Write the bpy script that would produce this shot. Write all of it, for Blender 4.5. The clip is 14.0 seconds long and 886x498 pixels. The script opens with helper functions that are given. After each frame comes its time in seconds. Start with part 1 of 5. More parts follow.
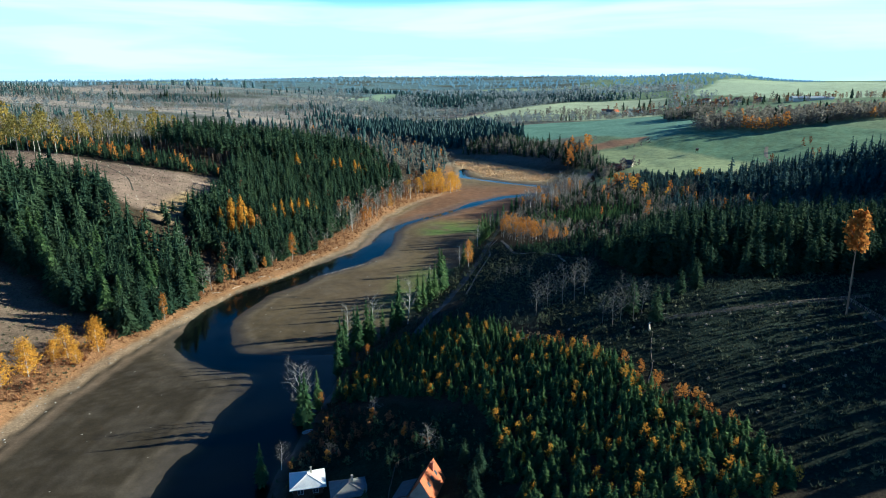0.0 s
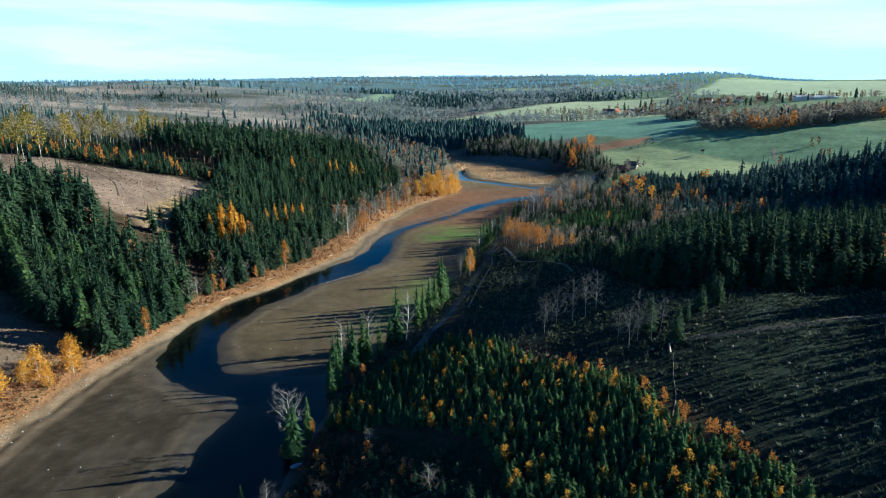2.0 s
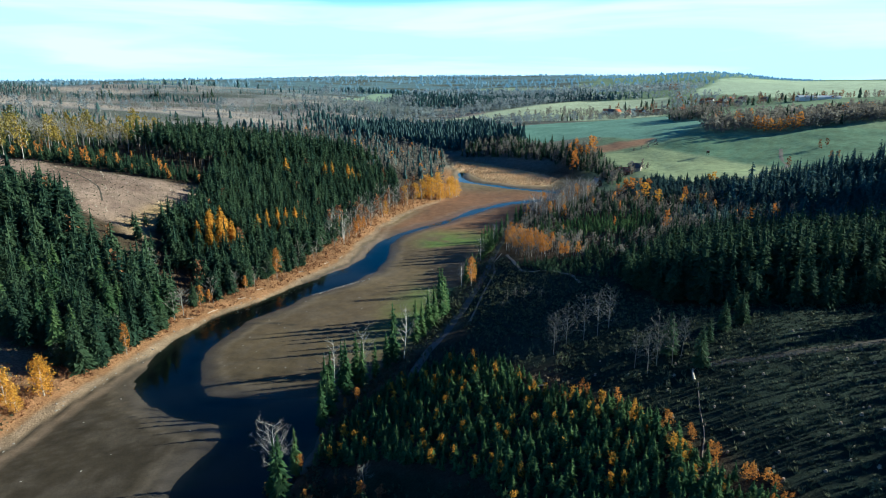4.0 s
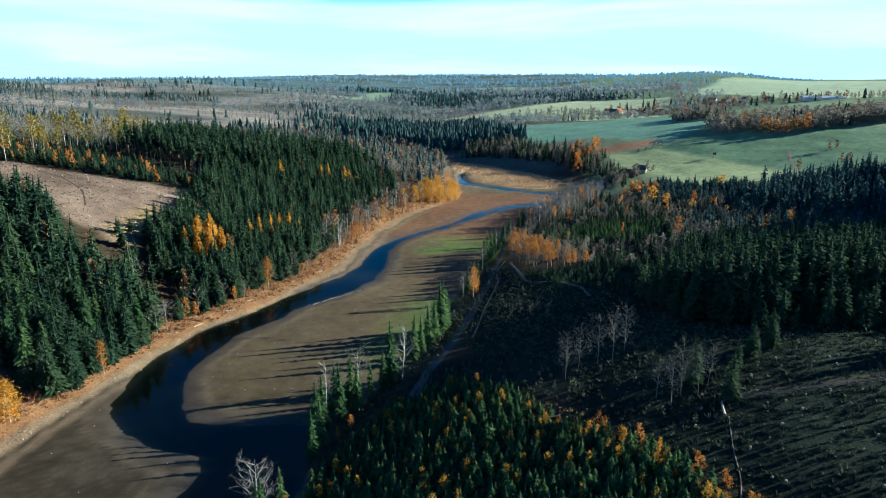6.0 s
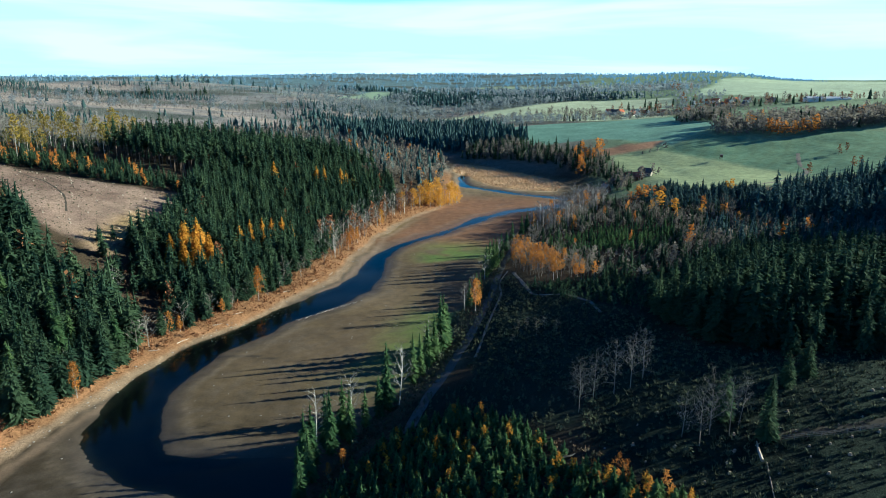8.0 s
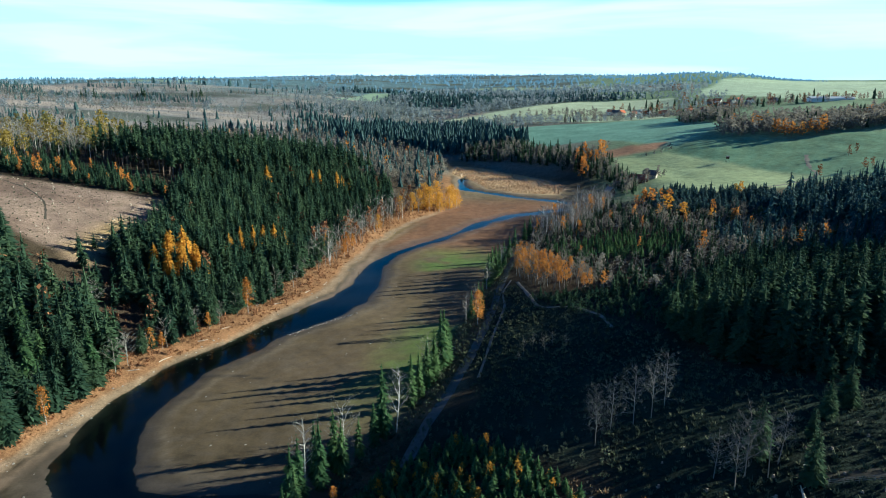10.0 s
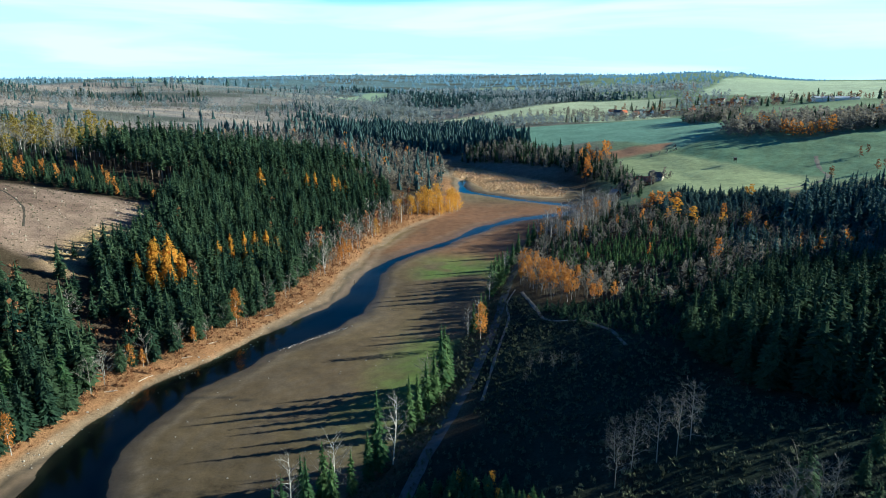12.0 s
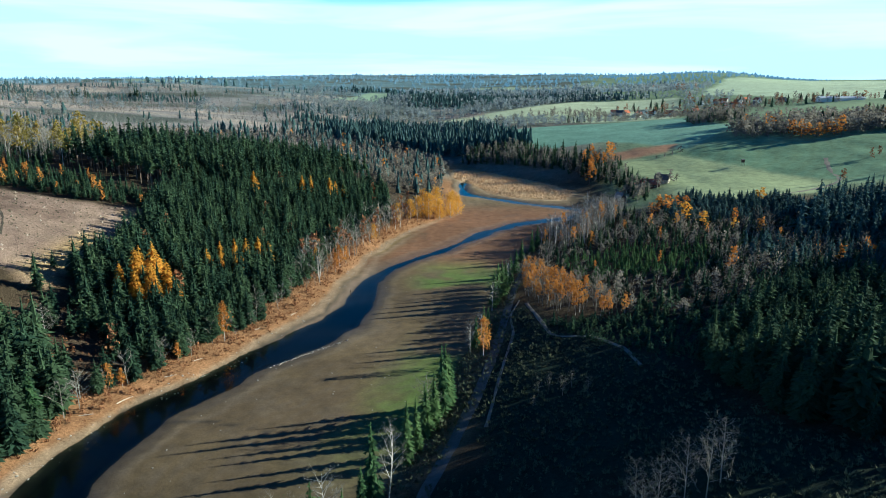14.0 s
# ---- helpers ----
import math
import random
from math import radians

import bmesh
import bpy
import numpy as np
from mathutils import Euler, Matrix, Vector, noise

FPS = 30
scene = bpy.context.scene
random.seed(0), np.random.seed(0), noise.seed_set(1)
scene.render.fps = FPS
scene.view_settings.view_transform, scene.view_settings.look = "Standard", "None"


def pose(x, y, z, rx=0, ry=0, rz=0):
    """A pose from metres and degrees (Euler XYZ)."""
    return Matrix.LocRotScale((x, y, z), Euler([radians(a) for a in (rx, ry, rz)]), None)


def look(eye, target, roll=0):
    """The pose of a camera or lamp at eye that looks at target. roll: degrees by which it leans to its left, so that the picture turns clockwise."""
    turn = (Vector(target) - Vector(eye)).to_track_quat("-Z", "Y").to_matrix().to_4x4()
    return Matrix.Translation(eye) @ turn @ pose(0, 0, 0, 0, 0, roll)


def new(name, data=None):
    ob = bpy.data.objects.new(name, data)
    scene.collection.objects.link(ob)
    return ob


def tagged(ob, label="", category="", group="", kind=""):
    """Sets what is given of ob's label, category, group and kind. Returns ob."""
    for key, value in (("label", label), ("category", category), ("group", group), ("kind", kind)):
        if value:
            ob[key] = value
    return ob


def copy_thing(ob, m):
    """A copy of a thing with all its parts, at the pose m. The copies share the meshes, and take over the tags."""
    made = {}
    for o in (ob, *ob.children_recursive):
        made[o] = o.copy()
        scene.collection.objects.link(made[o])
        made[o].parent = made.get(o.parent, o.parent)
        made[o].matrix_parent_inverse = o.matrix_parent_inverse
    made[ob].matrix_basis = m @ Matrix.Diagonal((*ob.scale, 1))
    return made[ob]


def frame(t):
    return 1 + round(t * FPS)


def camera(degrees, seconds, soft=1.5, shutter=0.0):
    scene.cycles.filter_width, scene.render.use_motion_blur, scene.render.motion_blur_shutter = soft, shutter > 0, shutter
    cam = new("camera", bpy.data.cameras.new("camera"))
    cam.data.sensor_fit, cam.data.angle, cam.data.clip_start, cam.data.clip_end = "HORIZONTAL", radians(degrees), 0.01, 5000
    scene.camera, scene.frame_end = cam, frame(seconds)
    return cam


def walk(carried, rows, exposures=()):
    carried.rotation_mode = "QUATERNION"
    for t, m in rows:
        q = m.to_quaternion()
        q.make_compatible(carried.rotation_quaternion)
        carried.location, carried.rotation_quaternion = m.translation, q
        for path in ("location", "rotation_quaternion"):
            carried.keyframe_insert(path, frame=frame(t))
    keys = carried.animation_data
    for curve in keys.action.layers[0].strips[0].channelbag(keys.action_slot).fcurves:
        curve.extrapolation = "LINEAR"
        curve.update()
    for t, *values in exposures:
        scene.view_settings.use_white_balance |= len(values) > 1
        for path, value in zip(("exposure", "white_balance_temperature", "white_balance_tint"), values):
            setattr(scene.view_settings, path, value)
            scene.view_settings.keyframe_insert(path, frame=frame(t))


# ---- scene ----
cam = camera(67.9, 14.0, soft=1.0)
PATH = [
    (0, (0.365, 3.632, 89.926), (0.337, 5.568, 89.425), -0.1),
    (0.5, (0.127, 7.637, 89.884), (0.099, 9.573, 89.383), -0.1),
    (1, (-0.118, 11.619, 89.861), (-0.144, 13.555, 89.36), -0.1),
    (1.5, (-0.323, 15.52, 89.856), (-0.348, 17.455, 89.355), -0.1),
    (2, (-0.447, 19.337, 89.862), (-0.472, 21.273, 89.36), -0.2),
    (2.5, (-0.596, 23.236, 89.872), (-0.62, 25.172, 89.37), -0.1),
    (3, (-0.829, 27.138, 89.882), (-0.851, 29.074, 89.38), -0.1),
    (5.5, (-1.952, 46.632, 90.018), (-1.969, 48.567, 89.512), -0.1),
    (6, (-2.205, 50.537, 90.093), (-2.221, 52.471, 89.587), -0.0),
    (6.5, (-2.446, 54.442, 90.192), (-2.461, 56.376, 89.685), -0.0),
    (7, (-2.666, 58.392, 90.306), (-2.68, 60.326, 89.798), 0.0),
    (7.5, (-2.853, 62.379, 90.454), (-2.866, 64.313, 89.945), 0.1),
    (8, (-2.993, 66.254, 90.518), (-3.005, 68.188, 90.009), 0.2),
    (8.2, (-3.04, 67.759, 90.506), (-3.051, 69.694, 90.0), 0.2),
    (10.5, (-3.438, 84.985, 89.545), (-3.448, 86.92, 89.04), 0.0),
    (11, (-3.518, 88.728, 89.493), (-3.528, 90.663, 88.988), 0.0),
    (11.5, (-3.591, 92.434, 89.46), (-3.601, 94.369, 88.955), -0.0),
    (12, (-3.698, 96.038, 89.432), (-3.707, 97.973, 88.926), -0.0),
    (12.5, (-3.802, 99.557, 89.418), (-3.811, 101.492, 88.912), 0.0),
    (13, (-3.87, 103.038, 89.388), (-3.879, 104.972, 88.882), 0.0),
    (13.5, (-3.926, 106.503, 89.345), (-3.935, 108.438, 88.839), 0.0),
    (14, (-3.928, 109.995, 89.299), (-3.937, 111.93, 88.793), -0.0),
]
walk(cam, [(t, look(eye, target, roll)) for t, eye, target, roll in PATH],
     exposures=[(0, 1.42, 4600, 0), (14, 1.42, 4600, 0)])

# ---------- daylight: low autumn sun from beyond the eastern slope, thin high cloud ----------
SUN_SIDE, SUN_HEIGHT = 76.0, 17.0      # degrees clockwise from +Y, degrees over the horizon
sun_way = Vector((math.sin(radians(SUN_SIDE)) * math.cos(radians(SUN_HEIGHT)),
                  math.cos(radians(SUN_SIDE)) * math.cos(radians(SUN_HEIGHT)), math.sin(radians(SUN_HEIGHT))))
sun_data = bpy.data.lights.new("sun", "SUN")
sun_data.energy, sun_data.angle, sun_data.color = 5.0, radians(0.5), (1.0, 0.79, 0.47)
sun = new("sun", sun_data)
sun.matrix_world = look(tuple(sun_way * 900), (0, 0, 0))

world = bpy.data.worlds.new("world")
scene.world = world
world.use_nodes = True
wn, wl = world.node_tree.nodes, world.node_tree.links
wn.clear()
w_out, w_bg = wn.new("ShaderNodeOutputWorld"), wn.new("ShaderNodeBackground")
w_sky = wn.new("ShaderNodeTexSky")
w_sky.sky_type, w_sky.sun_disc = "NISHITA", False
w_sky.sun_elevation, w_sky.sun_rotation = radians(SUN_HEIGHT), radians(SUN_SIDE)
w_sky.altitude, w_sky.air_density, w_sky.dust_density, w_sky.ozone_density = 500, 0.4, 0.05, 3.0
w_pos, w_map = wn.new("ShaderNodeTexCoord"), wn.new("ShaderNodeMapping")
w_map.inputs["Scale"].default_value = (1.2, 2.2, 16.0)
w_map.inputs["Rotation"].default_value = (0.03, -0.05, 0.4)
w_noise, w_ramp = wn.new("ShaderNodeTexNoise"), wn.new("ShaderNodeValToRGB")
w_noise.inputs["Scale"].default_value, w_noise.inputs["Detail"].default_value = 1.6, 6.0
w_noise.inputs["Distortion"].default_value = 0.5
w_ramp.color_ramp.elements[0].position, w_ramp.color_ramp.elements[1].position = 0.44, 0.60
w_ramp.color_ramp.elements[0].color, w_ramp.color_ramp.elements[1].color = (0, 0, 0, 1), (0.85, 0.85, 0.85, 1)
w_mix = wn.new("ShaderNodeMix")
w_mix.data_type = "RGBA"
w_mix.inputs["B"].default_value = (10.2, 10.7, 10.7, 1)      # sunlit cirrus, on the sky's own scale
wl.new(w_pos.outputs["Generated"], w_map.inputs["Vector"])
wl.new(w_map.outputs["Vector"], w_noise.inputs["Vector"])
wl.new(w_noise.outputs["Fac"], w_ramp.inputs["Fac"])
# a thin veil of vapour: the lower the gaze, the longer its way through it
w_sep, w_low, w_div, w_cap = wn.new("ShaderNodeSeparateXYZ"), wn.new("ShaderNodeMath"), wn.new("ShaderNodeMath"), wn.new("ShaderNodeMath")
wl.new(w_pos.outputs["Generated"], w_sep.inputs[0])
w_low.operation, w_div.operation, w_cap.operation = "MAXIMUM", "DIVIDE", "POWER"
wl.new(w_sep.outputs["Z"], w_low.inputs[0])
w_low.inputs[1].default_value = 0.095
w_div.inputs[0].default_value = 0.095
wl.new(w_low.outputs[0], w_div.inputs[1])
wl.new(w_div.outputs[0], w_cap.inputs[0])
w_cap.inputs[1].default_value = 1.9
w_veil = wn.new("ShaderNodeMix")
w_veil.data_type = "RGBA"
wl.new(w_cap.outputs[0], w_veil.inputs["Factor"])
w_clear = wn.new("ShaderNodeVectorMath")                 # clear teal autumn sky overhead
w_clear.operation = "MULTIPLY"
w_clear.inputs[1].default_value = (0.07, 0.52, 0.92)
wl.new(w_sky.outputs["Color"], w_clear.inputs[0])
wl.new(w_clear.outputs[0], w_veil.inputs["A"])
w_deep, w_pale = wn.new("ShaderNodeMath"), wn.new("ShaderNodeMix")
w_deep.operation, w_pale.data_type = "POWER", "RGBA"
wl.new(w_div.outputs[0], w_deep.inputs[0])
w_deep.inputs[1].default_value = 4.6
wl.new(w_deep.outputs[0], w_pale.inputs["Factor"])
w_pale.inputs["A"].default_value, w_pale.inputs["B"].default_value = (1.7, 7.3, 9.0, 1), (7.7, 9.5, 9.7, 1)
wl.new(w_pale.outputs["Result"], w_veil.inputs["B"])
w_thin = wn.new("ShaderNodeMath")
w_thin.operation = "MULTIPLY"
wl.new(w_ramp.outputs["Color"], w_thin.inputs[0])
wl.new(w_cap.outputs[0], w_thin.inputs[1])
wl.new(w_thin.outputs[0], w_mix.inputs["Factor"])
wl.new(w_veil.outputs["Result"], w_mix.inputs["A"])
wl.new(w_mix.outputs["Result"], w_bg.inputs["Color"])
w_bg.inputs["Strength"].default_value = 0.0445
wl.new(w_bg.outputs["Background"], w_out.inputs["Surface"])

# ---------- materials ----------
def shader(name, rough=0.8, spec=0.3):
    m = bpy.data.materials.new(name)
    m.use_nodes = True
    n, l = m.node_tree.nodes, m.node_tree.links
    b = n["Principled BSDF"]
    b.inputs["Roughness"].default_value = rough
    b.inputs["Specular IOR Level"].default_value = spec
    return m, n, l, b


def noise_fac(n, l, scale, detail=4.0, where="Object", rough=0.6):
    c, t = n.new("ShaderNodeTexCoord"), n.new("ShaderNodeTexNoise")
    t.inputs["Scale"].default_value, t.inputs["Detail"].default_value = scale, detail
    t.inputs["Roughness"].default_value = rough
    l.new(c.outputs[where], t.inputs["Vector"])
    return t.outputs["Fac"]


def ranged(n, l, fac, lo, hi, a=0.25, b=0.75):
    r = n.new("ShaderNodeMapRange")
    r.inputs["From Min"].default_value, r.inputs["From Max"].default_value = a, b
    r.inputs["To Min"].default_value, r.inputs["To Max"].default_value = lo, hi
    l.new(fac, r.inputs["Value"])
    return r.outputs["Result"]


def times(n, l, a, b):
    t = n.new("ShaderNodeMath")
    t.operation = "MULTIPLY"
    l.new(a, t.inputs[0])
    if isinstance(b, float):
        t.inputs[1].default_value = b
    else:
        l.new(b, t.inputs[1])
    return t.outputs[0]


def tone(n, l, colour, value):
    """colour scaled by a value socket."""
    v = n.new("ShaderNodeVectorMath")
    v.operation = "SCALE"
    if isinstance(colour, tuple):
        v.inputs[0].default_value = colour
    else:
        l.new(colour, v.inputs[0])
    l.new(value, v.inputs["Scale"])
    return v.outputs[0]


def blend(n, l, fac, a, b):
    m = n.new("ShaderNodeMix")
    m.data_type = "RGBA"
    l.new(fac, m.inputs["Factor"])
    for v, k in ((a, "A"), (b, "B")):
        if isinstance(v, tuple):
            m.inputs[k].default_value = (*v, 1)
        else:
            l.new(v, m.inputs[k])
    return m.outputs["Result"]


def relief(n, l, b, fac, strength, distance):
    u = n.new("ShaderNodeBump")
    u.inputs["Strength"].default_value, u.inputs["Distance"].default_value = strength, distance
    l.new(fac, u.inputs["Height"])
    l.new(u.outputs["Normal"], b.inputs["Normal"])


def plain(name, colour, rough=0.7, spec=0.3, grain=3.0, lo=0.75, hi=1.2, bump=0.02, metal=0.0):
    m, n, l, b = shader(name, rough, spec)
    f, g = noise_fac(n, l, grain), noise_fac(n, l, grain * 9, 3.0)
    v = times(n, l, ranged(n, l, f, lo, hi), ranged(n, l, g, 0.85, 1.15))
    l.new(tone(n, l, colour, v), b.inputs["Base Color"])
    b.inputs["Metallic"].default_value = metal
    relief(n, l, b, g, 0.5, bump)
    return m


def foliage(name, dark, light, rough=0.8, spec=0.04, thin=0.0):
    """Leaves or needles: from dark to light by tree (tint) and by spray."""
    m, n, l, b = shader(name, rough, spec)
    a, gm = n.new("ShaderNodeAttribute"), n.new("ShaderNodeNewGeometry")
    a.attribute_name = "tint"
    f = n.new("ShaderNodeMath")
    f.operation = "MULTIPLY_ADD"
    l.new(gm.outputs["Random Per Island"], f.inputs[0])
    f.inputs[1].default_value = 0.3
    l.new(times(n, l, a.outputs["Fac"], 0.7), f.inputs[2])
    col = blend(n, l, f.outputs[0], dark, light)
    g = noise_fac(n, l, 1.7, 4.0)
    col = tone(n, l, col, ranged(n, l, g, 0.65, 1.35))
    l.new(col, b.inputs["Base Color"])
    if thin:
        t, mx = n.new("ShaderNodeBsdfTranslucent"), n.new("ShaderNodeMixShader")
        l.new(col, t.inputs["Color"])
        mx.inputs["Fac"].default_value = thin
        l.new(b.outputs["BSDF"], mx.inputs[1])
        l.new(t.outputs["BSDF"], mx.inputs[2])
        l.new(mx.outputs["Shader"], n["Material Output"].inputs["Surface"])
    return m


def ground_material():
    m, n, l, b = shader("ground_cover", 0.95, 0.12)
    a, s = n.new("ShaderNodeAttribute"), n.new("ShaderNodeAttribute")
    a.attribute_name, s.attribute_name = "cover", "coarse"
    big, mid, fine = noise_fac(n, l, 0.03, 5.0), noise_fac(n, l, 0.22, 6.0), noise_fac(n, l, 1.5, 6.0, rough=0.7)
    v = times(n, l, ranged(n, l, big, 0.78, 1.22), ranged(n, l, mid, 0.72, 1.28))
    rough_v = ranged(n, l, fine, 0.45, 1.55)
    soft_v = ranged(n, l, fine, 0.88, 1.12)
    mx = n.new("ShaderNodeMix")
    l.new(s.outputs["Fac"], mx.inputs["Factor"])
    l.new(soft_v, mx.inputs["A"])
    l.new(rough_v, mx.inputs["B"])
    col = tone(n, l, a.outputs["Color"], times(n, l, v, mx.outputs["Result"]))
    l.new(col, b.inputs["Base Color"])
    u = n.new("ShaderNodeBump")
    u.inputs["Distance"].default_value = 0.5
    l.new(times(n, l, s.outputs["Fac"], 0.8), u.inputs["Strength"])
    l.new(fine, u.inputs["Height"])
    l.new(u.outputs["Normal"], b.inputs["Normal"])
    w = n.new("ShaderNodeAttribute")
    w.attribute_name = "wet"
    l.new(ranged(n, l, w.outputs["Fac"], 0.95, 0.5, 0.0, 1.0), b.inputs["Roughness"])
    l.new(ranged(n, l, w.outputs["Fac"], 0.06, 0.25, 0.0, 1.0), b.inputs["Specular IOR Level"])
    return m


def water_material():
    """Clear lake water: the sky by Fresnel, the bed below."""
    m, n, l, b = shader("still_water", 0.04, 0.3)
    n.remove(b)
    clear, gloss, mx, fr = (n.new("ShaderNodeBsdfTransparent"), n.new("ShaderNodeBsdfGlossy"), n.new("ShaderNodeMixShader"), n.new("ShaderNodeFresnel"))
    clear.inputs["Color"].default_value = (0.62, 0.74, 0.70, 1)
    gloss.inputs["Roughness"].default_value = 0.04
    gloss.inputs["Color"].default_value = (0.9, 0.9, 0.9, 1)
    fr.inputs["IOR"].default_value = 1.33
    u = n.new("ShaderNodeBump")
    u.inputs["Strength"].default_value, u.inputs["Distance"].default_value = 0.06, 0.05
    l.new(noise_fac(n, l, 0.9, 3.0), u.inputs["Height"])
    l.new(u.outputs["Normal"], gloss.inputs["Normal"])
    l.new(times(n, l, fr.outputs["Fac"], 0.8), mx.inputs["Fac"])
    l.new(clear.outputs["BSDF"], mx.inputs[1])
    l.new(gloss.outputs["BSDF"], mx.inputs[2])
    l.new(mx.outputs["Shader"], n["Material Output"].inputs["Surface"])
    return m


M_GROUND, M_WATER = ground_material(), water_material()
M_SPRUCE = foliage("spruce_needles", (0.026, 0.056, 0.042), (0.085, 0.130, 0.066), thin=0.42)
# bluer and paler than M_SPRUCE: haze is put into the needle colour
M_HAZY_BLUE = foliage("hazy_blue_green_needles", (0.045, 0.090, 0.096), (0.100, 0.158, 0.155), thin=0.4)
M_YOUNG = foliage("young_spruce_needles", (0.046, 0.102, 0.050), (0.150, 0.225, 0.085), thin=0.45)
M_PINE = foliage("pine_needles", (0.10, 0.11, 0.04), (0.34, 0.25, 0.05), thin=0.25)
M_GOLD = foliage("golden_leaves", (0.46, 0.23, 0.025), (0.76, 0.45, 0.06), thin=0.4)
M_ORANGE = foliage("orange_leaves", (0.38, 0.16, 0.035), (0.64, 0.32, 0.07), thin=0.4)
M_RUST = foliage("rusty_brown_leaves", (0.16, 0.085, 0.045), (0.34, 0.17, 0.08), thin=0.15)
M_TWIG = foliage("bare_grey_twigs", (0.14, 0.135, 0.12), (0.28, 0.265, 0.235))
# a faint blue emission stands for the haze over the far hills
M_HAZY_FARWOOD, _n, _l, _b = shader("hazy_wooded_distance", 0.95, 0.0)
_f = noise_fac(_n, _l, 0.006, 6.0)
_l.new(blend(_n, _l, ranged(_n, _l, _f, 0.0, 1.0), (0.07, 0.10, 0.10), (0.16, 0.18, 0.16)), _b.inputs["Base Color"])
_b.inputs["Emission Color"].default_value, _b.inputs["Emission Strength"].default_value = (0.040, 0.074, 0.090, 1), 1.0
M_DEADTWIG = foliage("silvery_dead_twigs", (0.20, 0.185, 0.175), (0.38, 0.36, 0.34))
# twig colour paled and blued to stand for distance haze
M_HAZY_TWIG = foliage("hazy_twig_crown", (0.170, 0.210, 0.235), (0.28, 0.315, 0.33), thin=0.5)
M_THICKET = foliage("brown_twig_thicket", (0.13, 0.122, 0.105), (0.27, 0.25, 0.215), thin=0.4)
M_BRUSH = foliage("dry_brush", (0.046, 0.060, 0.040), (0.150, 0.160, 0.095))
M_REED = foliage("dry_reeds", (0.42, 0.29, 0.16), (0.68, 0.50, 0.30))
M_BARK = plain("grey_brown_bark", (0.16, 0.125, 0.10), 0.9, 0.1, 1.2)
M_BIRCH = plain("pale_birch_bark", (0.62, 0.59, 0.55), 0.8, 0.2, 0.8, 0.5, 1.2)
M_PINEBARK = plain("reddish_pine_bark", (0.34, 0.22, 0.14), 0.9, 0.1, 1.0)
M_STONE = plain("pale_stone", (0.36, 0.33, 0.29), 0.85, 0.2, 1.5)
M_DEADWOOD = plain("bleached_dead_wood", (0.55, 0.47, 0.38), 0.85, 0.2, 1.0)
M_STUMP = plain("weathered_stump_wood", (0.33, 0.27, 0.21), 0.9, 0.1, 2.0)
M_GRAVEL = plain("grey_gravel", (0.13, 0.125, 0.12), 0.95, 0.1, 0.5, 0.7, 1.25, 0.03)
M_EARTH = plain("trodden_earth", (0.065, 0.058, 0.046), 0.95, 0.1, 0.4, 0.7, 1.25, 0.03)
M_TRAIL = plain("pale_trodden_earth", (0.23, 0.205, 0.17), 0.95, 0.1, 0.4, 0.7, 1.25, 0.03)
M_PLASTER = plain("pale_plaster", (0.46, 0.41, 0.34), 0.9, 0.2, 0.6)
M_BOARD = plain("dark_stained_boards", (0.10, 0.065, 0.045), 0.8, 0.25, 2.0)
M_TIN = plain("white_painted_tin", (0.80, 0.81, 0.82), 0.45, 0.5, 0.7, 0.9, 1.08)
M_SLATE = plain("grey_roof_sheets", (0.22, 0.22, 0.22), 0.8, 0.3, 1.2)
M_TILE = plain("orange_clay_tiles", (0.44, 0.115, 0.035), 0.75, 0.3, 1.6)
M_REDROOF = plain("red_brown_roof", (0.30, 0.12, 0.08), 0.8, 0.3, 0.5)
M_DARKROOF = plain("dark_grey_roof", (0.10, 0.10, 0.11), 0.8, 0.3, 0.5)
M_WHITE = plain("white_paint", (0.78, 0.77, 0.74), 0.7, 0.3, 0.8, 0.9, 1.08)
M_BRICK = plain("red_chimney_brick", (0.36, 0.13, 0.08), 0.9, 0.2, 3.0)
M_GLASS, _n, _l, _b = shader("window_glass", 0.06, 0.8)
_b.inputs["Base Color"].default_value = (0.05, 0.07, 0.09, 1)
M_STEEL = plain("galvanised_sheet", (0.55, 0.58, 0.62), 0.4, 0.5, 1.0, 0.9, 1.1)

# ---------- the lie of the land (height in metres over the water) ----------
def smooth(a, b, v):
    k = np.clip((v - a) / (b - a), 0, 1)
    return k * k * (3 - 2 * k)


def spline(v, ks, vs):
    """Monotone-ish smooth interpolation through knots."""
    ks, vs = np.asarray(ks, float), np.asarray(vs, float)
    g = np.gradient(vs, ks)
    v = np.clip(v, ks[0], ks[-1])
    i = np.clip(np.searchsorted(ks, v) - 1, 0, len(ks) - 2)
    h = ks[i + 1] - ks[i]
    s = (v - ks[i]) / h
    return ((2 * s**3 - 3 * s**2 + 1) * vs[i] + (s**3 - 2 * s**2 + s) * h * g[i]
            + (3 * s**2 - 2 * s**3) * vs[i + 1] + (s**3 - s**2) * h * g[i + 1])


def lattice(x, y, seed):
    """Value noise, one unit per cell, -1 to 1."""
    xi, yi = np.floor(x), np.floor(y)
    fx, fy = x - xi, y - yi
    fx, fy = fx * fx * (3 - 2 * fx), fy * fy * (3 - 2 * fy)

    def corner(a, b):
        n = np.sin(a * 127.1 + b * 311.7 + seed * 74.7) * 43758.5453
        return (n - np.floor(n)) * 2 - 1
    return (corner(xi, yi) * (1 - fx) * (1 - fy) + corner(xi + 1, yi) * fx * (1 - fy)
            + corner(xi, yi + 1) * (1 - fx) * fy + corner(xi + 1, yi + 1) * fx * fy)


